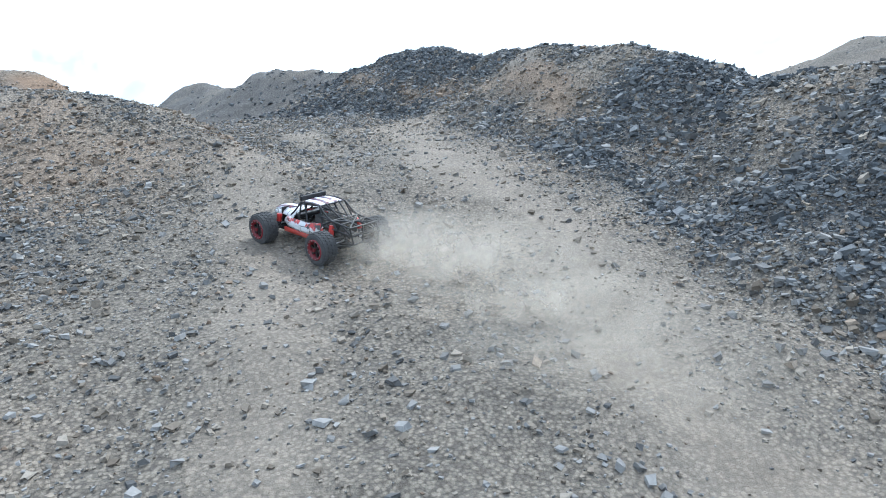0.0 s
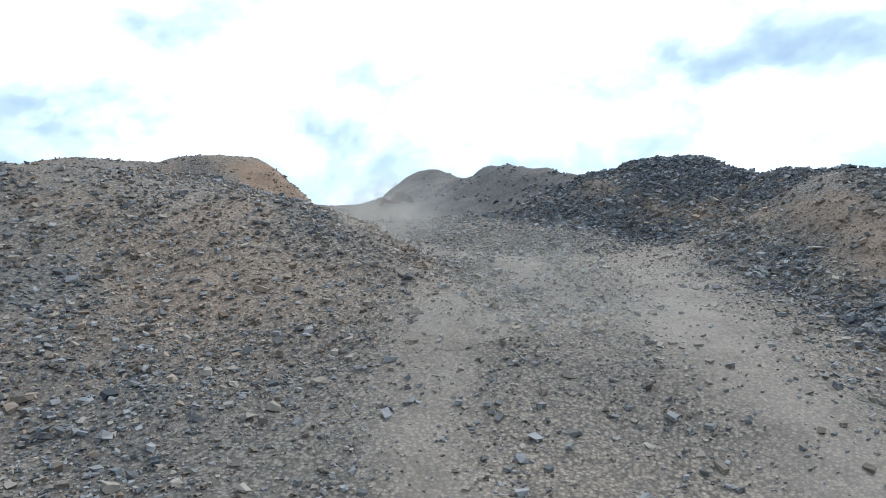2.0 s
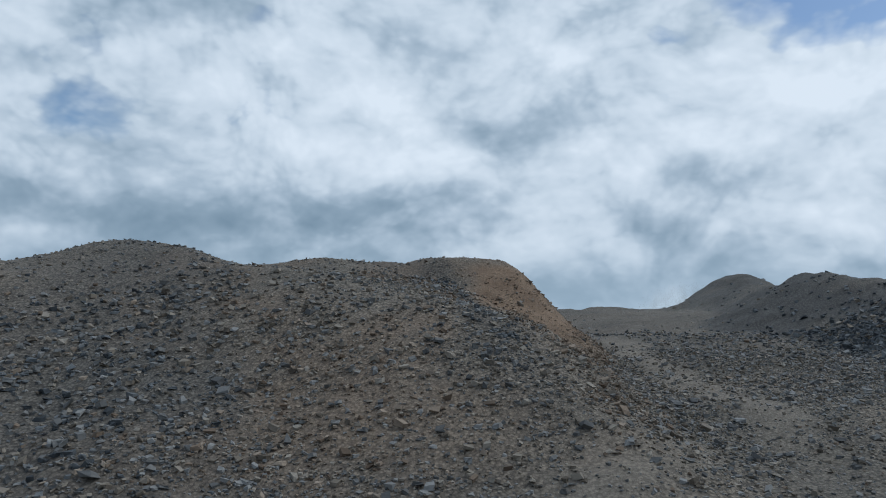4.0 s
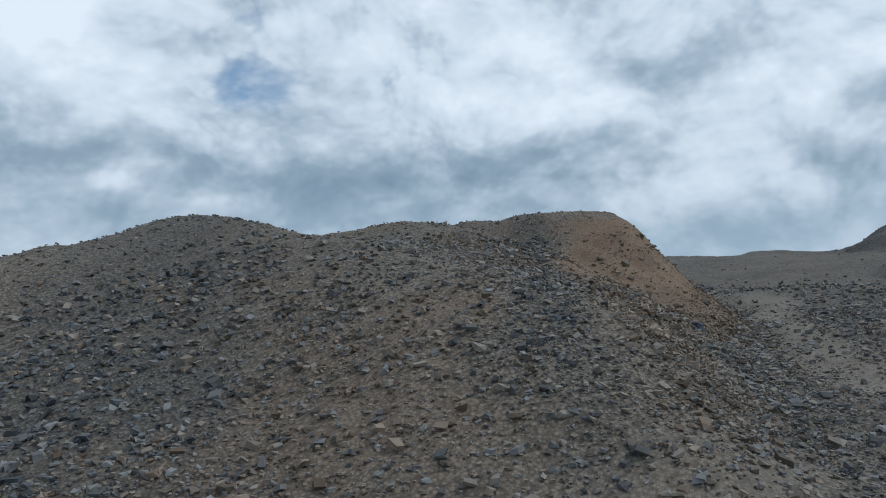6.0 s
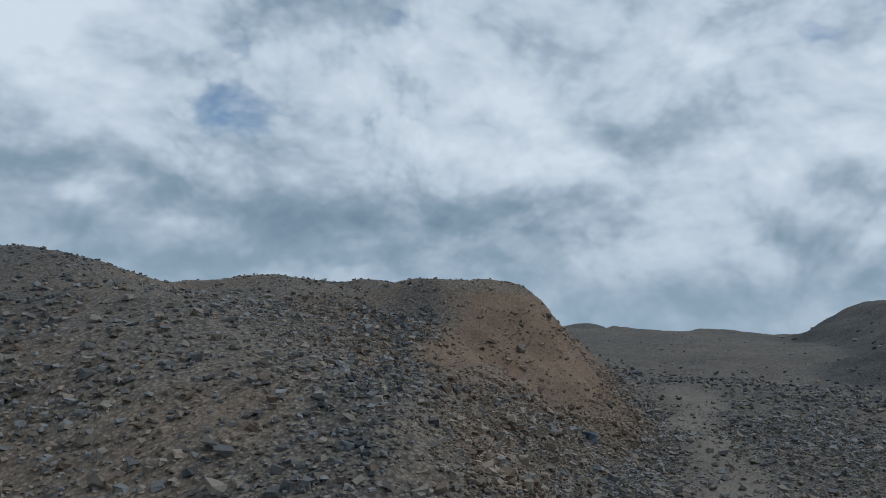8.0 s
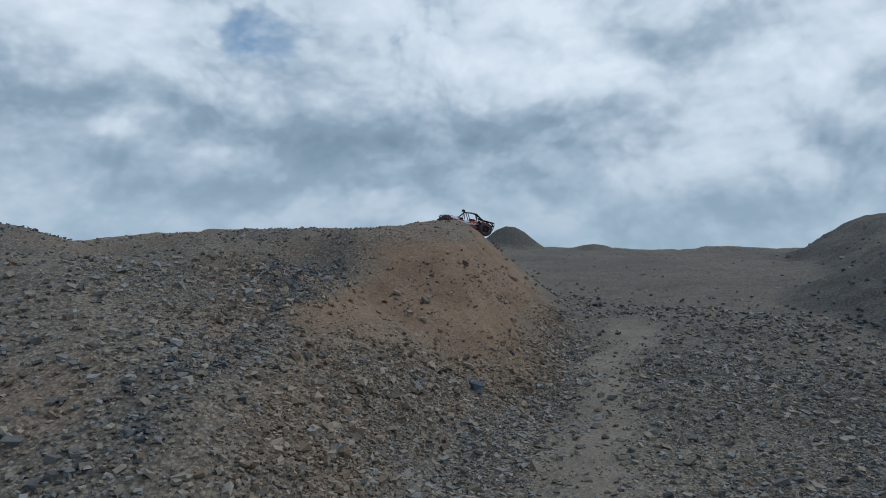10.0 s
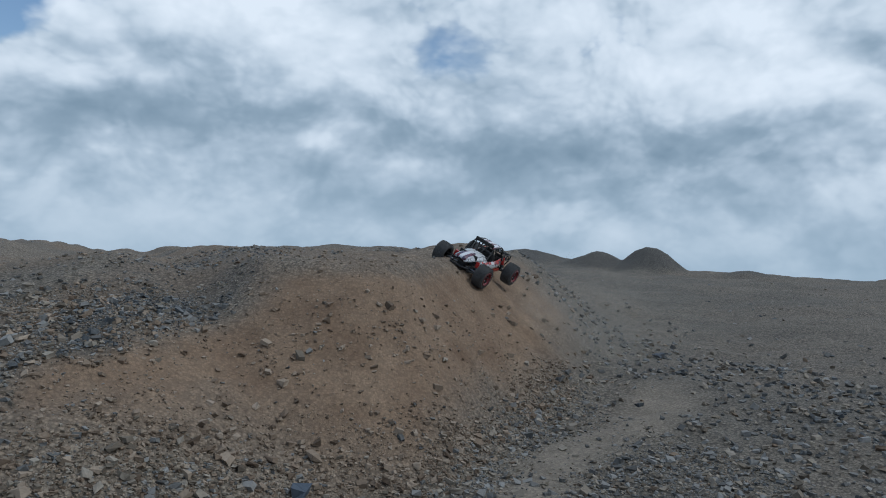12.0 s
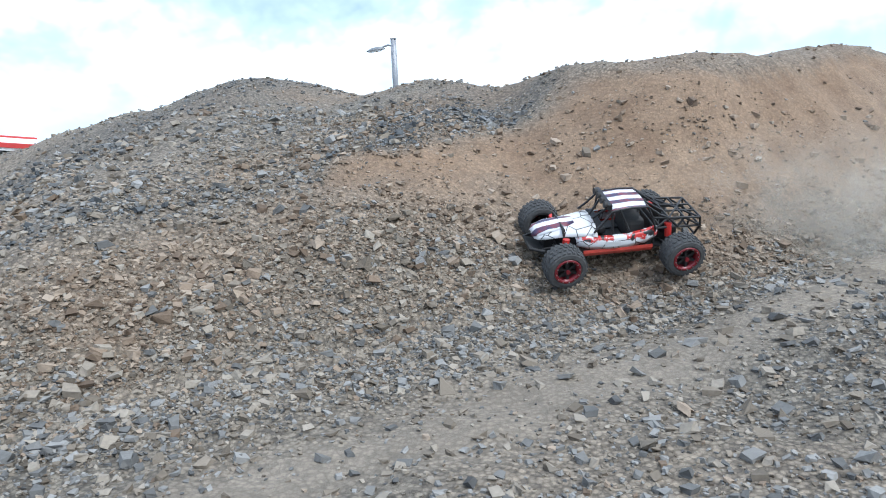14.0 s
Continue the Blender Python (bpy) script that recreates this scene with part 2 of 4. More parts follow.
def ground_material():
    m = material("ground_earth", (0.3, 0.25, 0.2), 0.95)
    lk = m.node_tree.links
    big = noise_of(m, 0.45, 5, 0.6)
    mid = noise_of(m, 3.0, 6, 0.6, off=(5, 1, 2))
    fine = noise_of(m, 45, 5, 0.65)
    grit = noise_of(m, 160, 3, 0.7)
    grey = ramp(m, fine, [(0.3, (0.14, 0.122, 0.097)), (0.7, (0.235, 0.206, 0.167))])
    tan = ramp(m, fine, [(0.3, (0.185, 0.153, 0.117)), (0.7, (0.305, 0.256, 0.2))])
    col = mix(m, ramp(m, big, [(0.42, (0, 0, 0)), (0.58, (1, 1, 1))]), grey, tan)
    orange = ramp(m, mid, [(0.3, (0.198, 0.127, 0.078)), (0.7, (0.312, 0.218, 0.142))])
    att = m.node_tree.nodes.new("ShaderNodeAttribute")
    att.attribute_name = "clay"
    col = mix(m, att.outputs["Fac"], col, orange)
    att2 = m.node_tree.nodes.new("ShaderNodeAttribute")
    att2.attribute_name = "shale"
    dark = ramp(m, fine, [(0.3, (0.078, 0.072, 0.065)), (0.7, (0.152, 0.143, 0.13))])
    col = mix(m, att2.outputs["Fac"], col, dark)
    att3 = m.node_tree.nodes.new("ShaderNodeAttribute")
    att3.attribute_name = "lane"
    pale = ramp(m, mid, [(0.3, (0.225, 0.189, 0.147)), (0.7, (0.325, 0.278, 0.22))])
    col = mix(m, mix(m, 0.85, (0, 0, 0), att3.outputs["Fac"]), col, pale)
    col = mix(m, 0.35, col, ramp(m, grit, [(0.3, (0.35, 0.35, 0.35)), (0.7, (1, 1, 1))]), "MULTIPLY")
    # fine rubble between the loose stones
    co = m.node_tree.nodes.new("ShaderNodeTexCoord")
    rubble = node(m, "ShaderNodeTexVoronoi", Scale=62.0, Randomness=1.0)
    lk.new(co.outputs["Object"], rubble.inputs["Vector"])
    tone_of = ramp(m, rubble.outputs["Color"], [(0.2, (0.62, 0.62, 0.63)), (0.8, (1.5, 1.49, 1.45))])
    # shade between the rubble pieces, put into the colour as darker cell rims
    gap_shade = ramp(m, rubble.outputs["Distance"], [(0.35, (1, 1, 1)), (0.75, (0.42, 0.41, 0.4))])
    loose = mix(m, 1.0, mix(m, 1.0, col, tone_of, "MULTIPLY"), gap_shade, "MULTIPLY")
    swept = mix(m, att.outputs["Fac"], mix(m, 0.75, (0, 0, 0), att3.outputs["Fac"]), (0.8, 0.8, 0.8))
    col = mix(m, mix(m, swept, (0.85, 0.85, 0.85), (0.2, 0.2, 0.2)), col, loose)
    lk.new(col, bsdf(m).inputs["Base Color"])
    b = node(m, "ShaderNodeBump", Strength=0.7, Distance=0.02)
    lk.new(mix(m, 0.5, fine, grit), b.inputs["Height"])
    lk.new(b.outputs[0], bsdf(m).inputs["Normal"])
    return m


def beyond_arete(x, y):
    """Metres past the line where the mound turns from the ramp to its steep clay face."""
    return ((x + 4.9) * 2.2 + (y - 8.7) * 2.5) / 3.33


def up_face(x, y):
    """Share of the way from the foot of the mound to its crest."""
    foot, crest = smooth_table(y, MOUND_Y, FOOT_X), smooth_table(y, MOUND_Y, CREST_X)
    return (foot - x) / (foot - crest)


def clay_share(x, y):
    """Where bare orange clay shows: the steep face of the mound, patches of its other slope and of the bank."""
    s = up_face(x, y)
    n = 0.35 * lattice(x * 1.4, y * 1.4, 11) + 0.2 * lattice(x * 4, y * 4, 12)
    face = np.clip((s - 0.06 + 0.35 * n) / 0.38, 0, 1) * np.clip((1.0 + 0.08 * n - s) / 0.08, 0, 1)
    arete = np.clip((beyond_arete(x, y) + 0.1 + 0.4 * n) / 0.2, 0, 1)
    # weaker stains on the slope that faces the ramp, drawn out down the slope
    m = 0.5 * lattice((y + 0.3 * x) * 1.1, x * 0.45, 15) + 0.3 * lattice(x * 1.7, y * 2.6, 16) + 0.2 * lattice(x * 6, y * 6, 17)
    stain = 0.42 * np.clip(2.4 * m + 0.4, 0, 1) * np.clip((s - 0.02) / 0.2, 0, 1) * np.clip((y - 3.0) / 2.0, 0, 1)
    side = x < np.interp(y, [b[1] for b in BANK], [b[0] for b in BANK])
    cut = 0.6 * np.clip(1.25 - np.abs(bank_height(x, y, True) - 0.95 + 0.5 * n) / 0.3, 0, 1) * np.clip(0.8 + 2.2 * n, 0, 1) * np.clip((y - 5.0) / 1.5, 0, 1) * side
    return np.maximum(np.maximum(face * arete, stain) * np.clip((11.9 - y + n) / 0.9, 0, 1), cut * np.clip((14 - y) / 2, 0, 1))


def shale_share(x, y):
    """Where dark crushed rock lies: the bank and streaks down the mound."""
    n = 0.5 * lattice(x * 0.8, y * 0.8, 13) + 0.3 * lattice(x * 2.4, y * 2.4, 14)
    bank = np.clip((bank_height(x, y) - form(x, y) + 0.22) / 0.15, 0, 1) * np.clip(0.85 + 1.5 * n, 0, 1)
    b = beyond_arete(x, y)
    streak = np.clip(1.2 - np.abs(b + 0.22 + 0.4 * n) / 0.24, 0, 1) * np.clip((y - 5.6) / 0.8, 0, 1) * np.clip((8.3 - y) / 0.7, 0, 1) * np.clip(0.9 + 1.5 * n, 0, 1)
    runs = 0.5 * np.clip(3.2 * lattice((y + 0.3 * x) * 0.9, x * 0.3, 18) + 1.2 * n - 0.5, 0, 1) * (x < -1.7) * (b < 0)
    plain = 0.35 * np.clip((y - 9.5 + n) / 2.5, 0, 1)
    heaps = np.clip(np.max([pz + 0.15 - ps * np.sqrt((x - px) ** 2 + (y - py) ** 2 + 0.2) for px, py, pz, ps in PILES], 0) - 0.3, 0, 0.2) * 4
    return np.clip(bank + heaps + 0.8 * streak + runs + plain, 0, 1) * np.clip(1 - clay_share(x, y), 0, 1)


def lane_share(x, y):
    """The driven lanes: bare pale earth along the ramp and along the foot of the face."""
    n = 0.4 * lattice(x * 1.1, y * 0.7, 41) + 0.25 * lattice(x * 3.5, y * 2.0, 42)
    u = x + 0.2 * (y - 4)
    ramp_lane = np.clip(1.15 - np.abs(u - 0.6 + 0.5 * n) / 0.5, 0, 1) + 0.8 * np.clip(1.1 - np.abs(u + 0.95 + 0.5 * n) / 0.32, 0, 1) * np.clip((7.2 - y) / 1.0, 0, 1)
    ramp_lane = ramp_lane * np.clip((10 - y) / 3, 0, 1)
    foot_lane = np.clip(1.35 - np.abs(x + 2.25 + 0.72 * (y - 8.55) + 0.35 * n) / 0.27, 0, 1) * np.clip((y - 6.6) / 0.8, 0, 1) * np.clip((12.4 - y) / 1.0, 0, 1)
    return np.clip(ramp_lane + foot_lane, 0, 1)


xs, ys = grid_lines(-9, 5, 0.065, 700), grid_lines(-1, 14.5, 0.065, 700)
gx, gy = np.meshgrid(xs, ys)
gz = ground_z(gx, gy)
nx, ny = len(xs), len(ys)
verts = np.stack([gx.ravel(), gy.ravel(), gz.ravel()], 1)
ii = (np.arange(ny - 1)[:, None] * nx + np.arange(nx - 1)[None, :]).ravel()
quads = np.stack([ii, ii + 1, ii + nx + 1, ii + nx], 1)
ground_mesh = bpy.data.meshes.new("ground")
ground_mesh.from_pydata(verts.tolist(), [], quads.tolist())
ground_mesh.polygons.foreach_set("use_smooth", [True] * len(ground_mesh.polygons))
for key, share in (("clay", clay_share), ("shale", shale_share), ("lane", lane_share)):
    a = ground_mesh.attributes.new(key, "FLOAT", "POINT")
    a.data.foreach_set("value", share(gx, gy).ravel().astype(np.float32))
ground_mesh.materials.append(ground_material())
ground = tagged(new("ground", ground_mesh), "sloping quarry ground of tan earth, clay and crushed grey rock", "ground", "", "structure")

# ---- the buggy: y ahead, x to its right, z up from the ground between its wheels ----
def part(name, bm, mat, parent, label="", smooth=False):
    me = bpy.data.meshes.new(name)
    if smooth:
        for f in bm.faces:
            f.smooth = True
    bm.to_mesh(me)
    bm.free()
    me.materials.append(mat)
    ob = new(name, me)
    ob.parent = parent
    return tagged(ob, label)


def box_bm(cx, cy, cz, sx, sy, sz, bevel=0.0, turn=None):
    bm = bmesh.new()
    bmesh.ops.create_cube(bm, size=1, matrix=Matrix.Translation((cx, cy, cz)) @ (turn or Matrix()) @ Matrix.Diagonal((sx, sy, sz, 1)))
    if bevel:
        bmesh.ops.bevel(bm, geom=bm.edges[:], offset=bevel, segments=2, affect="EDGES", profile=0.6)
    return bm


def tube_bm(points, r=0.006, sides=8, bm=None):
    """A round bar through the points."""
    bm = bm or bmesh.new()
    pts = [Vector(p) for p in points]
    rings = []
    for i, p in enumerate(pts):
        d = (pts[min(i + 1, len(pts) - 1)] - pts[max(i - 1, 0)]).normalized()
        q = d.to_track_quat("Z", "Y")
        rings.append([bm.verts.new(p + q @ Vector((r * math.cos(a), r * math.sin(a), 0))) for a in (2 * math.pi * k / sides for k in range(sides))])
    for a, b in zip(rings, rings[1:]):
        for k in range(sides):
            bm.faces.new((a[k], a[(k + 1) % sides], b[(k + 1) % sides], b[k]))
    bm.faces.new(rings[0][::-1])
    bm.faces.new(rings[-1])
    return bm


def loft_bm(sections, caps=True):
    """A skin over sections of equal point count, each open from one edge to the other, given thickness below."""
    bm = bmesh.new()
    rows = [[bm.verts.new(p) for p in s] for s in sections]
    for a, b in zip(rows, rows[1:]):
        for k in range(len(a) - 1):
            bm.faces.new((a[k], b[k], b[k + 1], a[k + 1]))
    bmesh.ops.recalc_face_normals(bm, faces=bm.faces[:])
    bmesh.ops.solidify(bm, geom=bm.faces[:], thickness=0.004)
    return bm


def lathe_bm(profile, segments=32, axis="X"):
    """A body of revolution about x, profile of (x, radius)."""
    bm = bmesh.new()
    rings = []
    for x, r in profile:
        rings.append([bm.verts.new((x, r * math.cos(a), r * math.sin(a))) for a in (2 * math.pi * k / segments for k in range(segments))])
    for a, b in zip(rings, rings[1:]):
        for k in range(segments):
            bm.faces.new((a[k], a[(k + 1) % segments], b[(k + 1) % segments], b[k]))
    bmesh.ops.recalc_face_normals(bm, faces=bm.faces[:])
    return bm


def crackle_material(red_from, band=False):
    """White shell with thin black branching lines and a red wash."""
    m = material("shell_graphics", (0.75, 0.76, 0.78), 0.32)
    lk = m.node_tree.links
    t = m.node_tree.nodes.new("ShaderNodeTexCoord")
    v = node(m, "ShaderNodeTexVoronoi", Scale=15.0)
    v.feature = "DISTANCE_TO_EDGE"
    lk.new(t.outputs["Object"], v.inputs["Vector"])
    line = ramp(m, v.outputs["Distance"], [(0.015, (0, 0, 0)), (0.035, (1, 1, 1))])
    red = ramp(m, noise_of(m, 9, 2, 0.5, off=(1.3, 0.2, 0.7)), [(red_from, (0.6, 0.61, 0.62)), (red_from + 0.03, (0.5, 0.03, 0.02))])
    shell = mix(m, line, (0.02, 0.02, 0.022), red)
    if band:
        # a ragged red and black band along the upper edge
        sep = m.node_tree.nodes.new("ShaderNodeSeparateXYZ")
        lk.new(t.outputs["Object"], sep.inputs[0])
        edge = node(m, "ShaderNodeMath")
        edge.operation = "MULTIPLY_ADD"
        lk.new(noise_of(m, 28, 3), edge.inputs[0])
        edge.inputs[1].default_value = 0.06
        lk.new(sep.outputs["Z"], edge.inputs[2])
        patch = ramp(m, noise_of(m, 22, 2, 0.5, off=(3, 1, 2)), [(0.47, (0.02, 0.02, 0.022)), (0.49, (0.45, 0.03, 0.025)), (0.56, (0.45, 0.03, 0.025)), (0.6, (0.58, 0.59, 0.6))])
        shell = mix(m, ramp(m, edge.outputs[0], [(0.171, (0, 0, 0)), (0.176, (1, 1, 1))]), shell, patch)
    lk.new(shell, bsdf(m).inputs["Base Color"])
    return m


def stripe_material():
    """White panel with dark purple lengthwise stripes."""
    m = material("shell_stripes", (0.75, 0.76, 0.78), 0.35)
    lk = m.node_tree.links
    t = m.node_tree.nodes.new("ShaderNodeTexCoord")
    w = node(m, "ShaderNodeTexWave", Scale=5.2, Distortion=0.6)
    w.inputs["Detail Scale"].default_value = 3.0
    w.bands_direction = "X"
    lk.new(t.outputs["Object"], w.inputs["Vector"])
    dark = ramp(m, noise_of(m, 25, 3), [(0.45, (0.045, 0.032, 0.075)), (0.6, (0.16, 0.035, 0.05))])
    lk.new(mix(m, ramp(m, w.outputs["Fac"], [(0.52, (0, 0, 0)), (0.6, (1, 1, 1))]), (0.62, 0.63, 0.66), dark), bsdf(m).inputs["Base Color"])
    return m


rubber = worn(material("rubber", (0.035, 0.035, 0.036), 0.9), (0.056, 0.056, 0.056), 60, 0.4, 0.4)
rim_red = worn(material("rim_red", (0.35, 0.02, 0.03), 0.4), (0.16, 0.01, 0.016), 40, 0.3)
black_plastic = worn(material("black_plastic", (0.02, 0.02, 0.022), 0.5), (0.012, 0.012, 0.013), 50, 0.4)
dusty_black = worn(material("dusty_black", (0.05, 0.048, 0.045), 0.8), (0.03, 0.029, 0.028), 20, 0.5)
shock_red = worn(material("shock_red", (0.5, 0.03, 0.03), 0.3, 0.2), (0.5, 0.035, 0.03), 60, 0.2)
chassis_red = worn(material("chassis_red", (0.45, 0.05, 0.03), 0.45), (0.38, 0.045, 0.03), 25, 0.3)
steel = material("steel", (0.5, 0.5, 0.5), 0.3, 1.0)
shell_white = worn(material("shell_white", (0.74, 0.75, 0.77), 0.35), (0.6, 0.61, 0.62), 18, 0.06)
hood_graphics, graphics, stripes = crackle_material(0.8), crackle_material(0.8, True), stripe_material()
AXLE, TRACK, WHEEL_R = 0.285, 0.215, 0.095


def tyre_bm():
    prof = [(-0.046, 0.056), (-0.052, 0.07), (-0.05, 0.086), (-0.04, 0.0935), (0, 0.095), (0.04, 0.0935), (0.05, 0.086), (0.052, 0.07), (0.046, 0.056)]
    bm = lathe_bm(prof, 40)
    for k in range(26):
        for row, x in enumerate((-0.036, -0.012, 0.012, 0.036)):
            a = 2 * math.pi * (k + 0.5 * (row % 2)) / 26
            m = pose(0, 0, 0, math.degrees(a)) @ Matrix.Translation((x, 0, 0.0955 if abs(x) < 0.02 else 0.093)) @ Matrix.Diagonal((0.018, 0.012, 0.007, 1))
            bmesh.ops.create_cube(bm, size=1, matrix=m)
    return bm


def rim_bm(side):
    s = side
    return lathe_bm([(s * 0.040, 0.064), (s * 0.053, 0.062), (s * 0.0545, 0.057), (s * 0.050, 0.049), (s * 0.030, 0.047), (s * 0.026, 0.044)], 32)


def disc_bm(side):
    bm = lathe_bm([(side * 0.028, 0.048), (side * 0.024, 0.046), (side * 0.026, 0.018), (side * 0.046, 0.014), (side * 0.046, 0.0005)], 28)
    for k in range(6):
        bmesh.ops.create_cube(bm, size=1, matrix=pose(0, 0, 0, 60 * k) @ Matrix.Translation((side * 0.036, 0, 0.03)) @ Matrix.Diagonal((0.012, 0.012, 0.034, 1)))
    return bm


def make_wheel(parent, side):
    wheel = part("wheel", tyre_bm(), rubber, parent, "dusty black knobbly tyre with red rim")
    part("rim", rim_bm(side), rim_red, wheel, "red beadlock ring", True)
    part("spokes", disc_bm(side), black_plastic, wheel, "black spoked wheel centre")
    bm = bmesh.new()
    bmesh.ops.create_cone(bm, cap_ends=True, segments=6, radius1=0.011, radius2=0.009, depth=0.012, matrix=Matrix.Translation((side * 0.051, 0, 0)) @ pose(0, 0, 0, 0, 90, 0))
    part("wheel_nut", bm, rim_red, wheel, "red hexagonal wheel nut")
    for k in range(12):
        a = 2 * math.pi * k / 12
        bm = bmesh.new()
        bmesh.ops.create_cone(bm, cap_ends=True, segments=6, radius1=0.003, radius2=0.003, depth=0.004, matrix=Matrix.Translation((side * 0.0555, 0.0545 * math.cos(a), 0.0545 * math.sin(a))) @ pose(0, 0, 0, 0, 90, 0))
        part("bolt", bm, steel, wheel)
    return wheel


def make_buggy():
    car = tagged(new("radio_controlled_buggy"), "white and red radio controlled desert buggy with black roll cage", "toy car")
    # chassis
    part("chassis_plate", box_bm(0, 0, 0.066, 0.17, 0.62, 0.012, 0.004), dusty_black, car, "flat dusty black chassis plate")
    for s in (-1, 1):
        part("side_rail", loft_bm([[(s * 0.10, y, 0.072), (s * 0.135, y, 0.082), (s * 0.142, y, 0.100), (s * 0.138, y, 0.114)] for y in (0.17, 0.1, 0.0, -0.1, -0.17)]), chassis_red, car, "red plastic side guard")
    part("battery_tray", box_bm(0.05, -0.02, 0.105, 0.07, 0.2, 0.06, 0.006), black_plastic, car)
    part("motor", box_bm(-0.05, -0.12, 0.11, 0.07, 0.1, 0.07, 0.012), black_plastic, car)
    part("radio_box", box_bm(-0.04, 0.0, 0.115, 0.07, 0.09, 0.05, 0.006), dusty_black, car)
    # shell: hood
    hood = []
    for y, w, zt, ze in ((0.385, 0.04, 0.17, 0.15), (0.365, 0.068, 0.187, 0.152), (0.32, 0.082, 0.198, 0.162), (0.25, 0.09, 0.206, 0.17), (0.17, 0.105, 0.212, 0.172), (0.10, 0.125, 0.218, 0.174)):
        hood.append([(w * u, y, ze + (zt - ze) * (1 - abs(u) ** 3.2)) for u in (-1, -0.85, -0.6, -0.3, 0, 0.3, 0.6, 0.85, 1)])
    part("hood", loft_bm(hood), hood_graphics, car, "white hood with thin black crackle lines", True)
    nose = []
    for y, w, zt, ze in ((0.392, 0.03, 0.169, 0.154), (0.37, 0.056, 0.1885, 0.171), (0.32, 0.062, 0.2025, 0.188), (0.25, 0.058, 0.211, 0.198), (0.19, 0.04, 0.2145, 0.206)):
        nose.append([(w * u, y, ze + (zt - ze) * (1 - abs(u) ** 3)) for u in (-1, -0.6, -0.2, 0.2, 0.6, 1)])
    part("nose_panel", loft_bm(nose), stripes, car, "white nose panel with dark stripes", True)
    # side panels
    for s in (-1, 1):
        panel = []
        for y, zt, zb, x in ((0.20, 0.165, 0.128, 0.115), (0.14, 0.178, 0.118, 0.134), (0.05, 0.176, 0.112, 0.142), (-0.05, 0.178, 0.112, 0.142), (-0.13, 0.19, 0.122, 0.136), (-0.19, 0.198, 0.15, 0.126)):
            panel.append([(s * (x - 0.004), y, zb), (s * x, y, zb + 0.3 * (zt - zb)), (s * (x - 0.006), y, zb + 0.75 * (zt - zb)), (s * (x - 0.022), y, zt)])
        part("side_panel", loft_bm(panel), graphics, car, "white and red side panel with black lines", True)
        part("decal", box_bm(s * 0.1435, 0.035, 0.140, 0.003, 0.07, 0.026, 0.001, pose(0, 0, 0, 4)), shell_white, car, "plain white decal on the side panel")
    # roof
    roof = [[(0.098 * u, y, z - 0.008 * abs(u) ** 3) for u in (-1, -0.8, -0.4, 0, 0.4, 0.8, 1)] for y, z in ((0.035, 0.292), (0.02, 0.300), (-0.06, 0.305), (-0.14, 0.300))]
    part("roof", loft_bm(roof), stripes, car, "white roof with dark purple stripes", True)
    bar = part("light_bar", box_bm(0, 0.045, 0.306, 0.19, 0.022, 0.03, 0.006), black_plastic, car, "black roof light bar")
    for x in (-0.07, -0.025, 0.025, 0.07):
        bm = bmesh.new()
        bmesh.ops.create_cone(bm, cap_ends=True, segments=16, radius1=0.016, radius2=0.014, depth=0.016, matrix=Matrix.Translation((x, 0.06, 0.312)) @ pose(0, 0, 0, 90))
        part("lamp", bm, dusty_black, bar, "small round black lamp")
    # cage
    for s in (-1, 1):
        for pts in (
            [(s * 0.118, 0.12, 0.195), (s * 0.108, 0.08, 0.235), (s * 0.1, 0.035, 0.288), (s * 0.098, -0.06, 0.298), (s * 0.096, -0.14, 0.294)],
            [(s * 0.096, -0.14, 0.294), (s * 0.108, -0.165, 0.24), (s * 0.122, -0.18, 0.19), (s * 0.12, -0.18, 0.11)],
            [(s * 0.096, -0.14, 0.294), (s * 0.1, -0.2, 0.25), (s * 0.1, -0.25, 0.226), (s * 0.098, -0.41, 0.214)],
            [(s * 0.122, -0.18, 0.19), (s * 0.104, -0.28, 0.178), (s * 0.094, -0.42, 0.165)],
            [(s * 0.098, -0.41, 0.214), (s * 0.094, -0.42, 0.165), (s * 0.075, -0.41, 0.11)],
            [(s * 0.1, -0.25, 0.226), (s * 0.104, -0.3, 0.177)], [(s * 0.099, -0.33, 0.22), (s * 0.104, -0.3, 0.177)], [(s * 0.099, -0.33, 0.22), (s * 0.094, -0.42, 0.165)],
            [(s * 0.108, -0.165, 0.24), (s * 0.1, -0.25, 0.226)],
            [(s * 0.122, -0.18, 0.19), (s * 0.1, -0.25, 0.226)],
            [(s * 0.075, -0.41, 0.11), (s * 0.08, -0.3, 0.09)],
            [(s * 0.1, 0.0, 0.298), (s * 0.125, -0.05, 0.19)],
            [(s * 0.1, 0.035, 0.288), (s * 0.125, 0.03, 0.185)],
            [(s * 0.02, 0.1, 0.214), (s * 0.05, 0.035, 0.288)],
            [(s * 0.075, 0.35, 0.105), (s * 0.085, 0.2, 0.13)],
        ):
            part("cage_bar", tube_bm(pts, 0.0055), black_plastic, car)
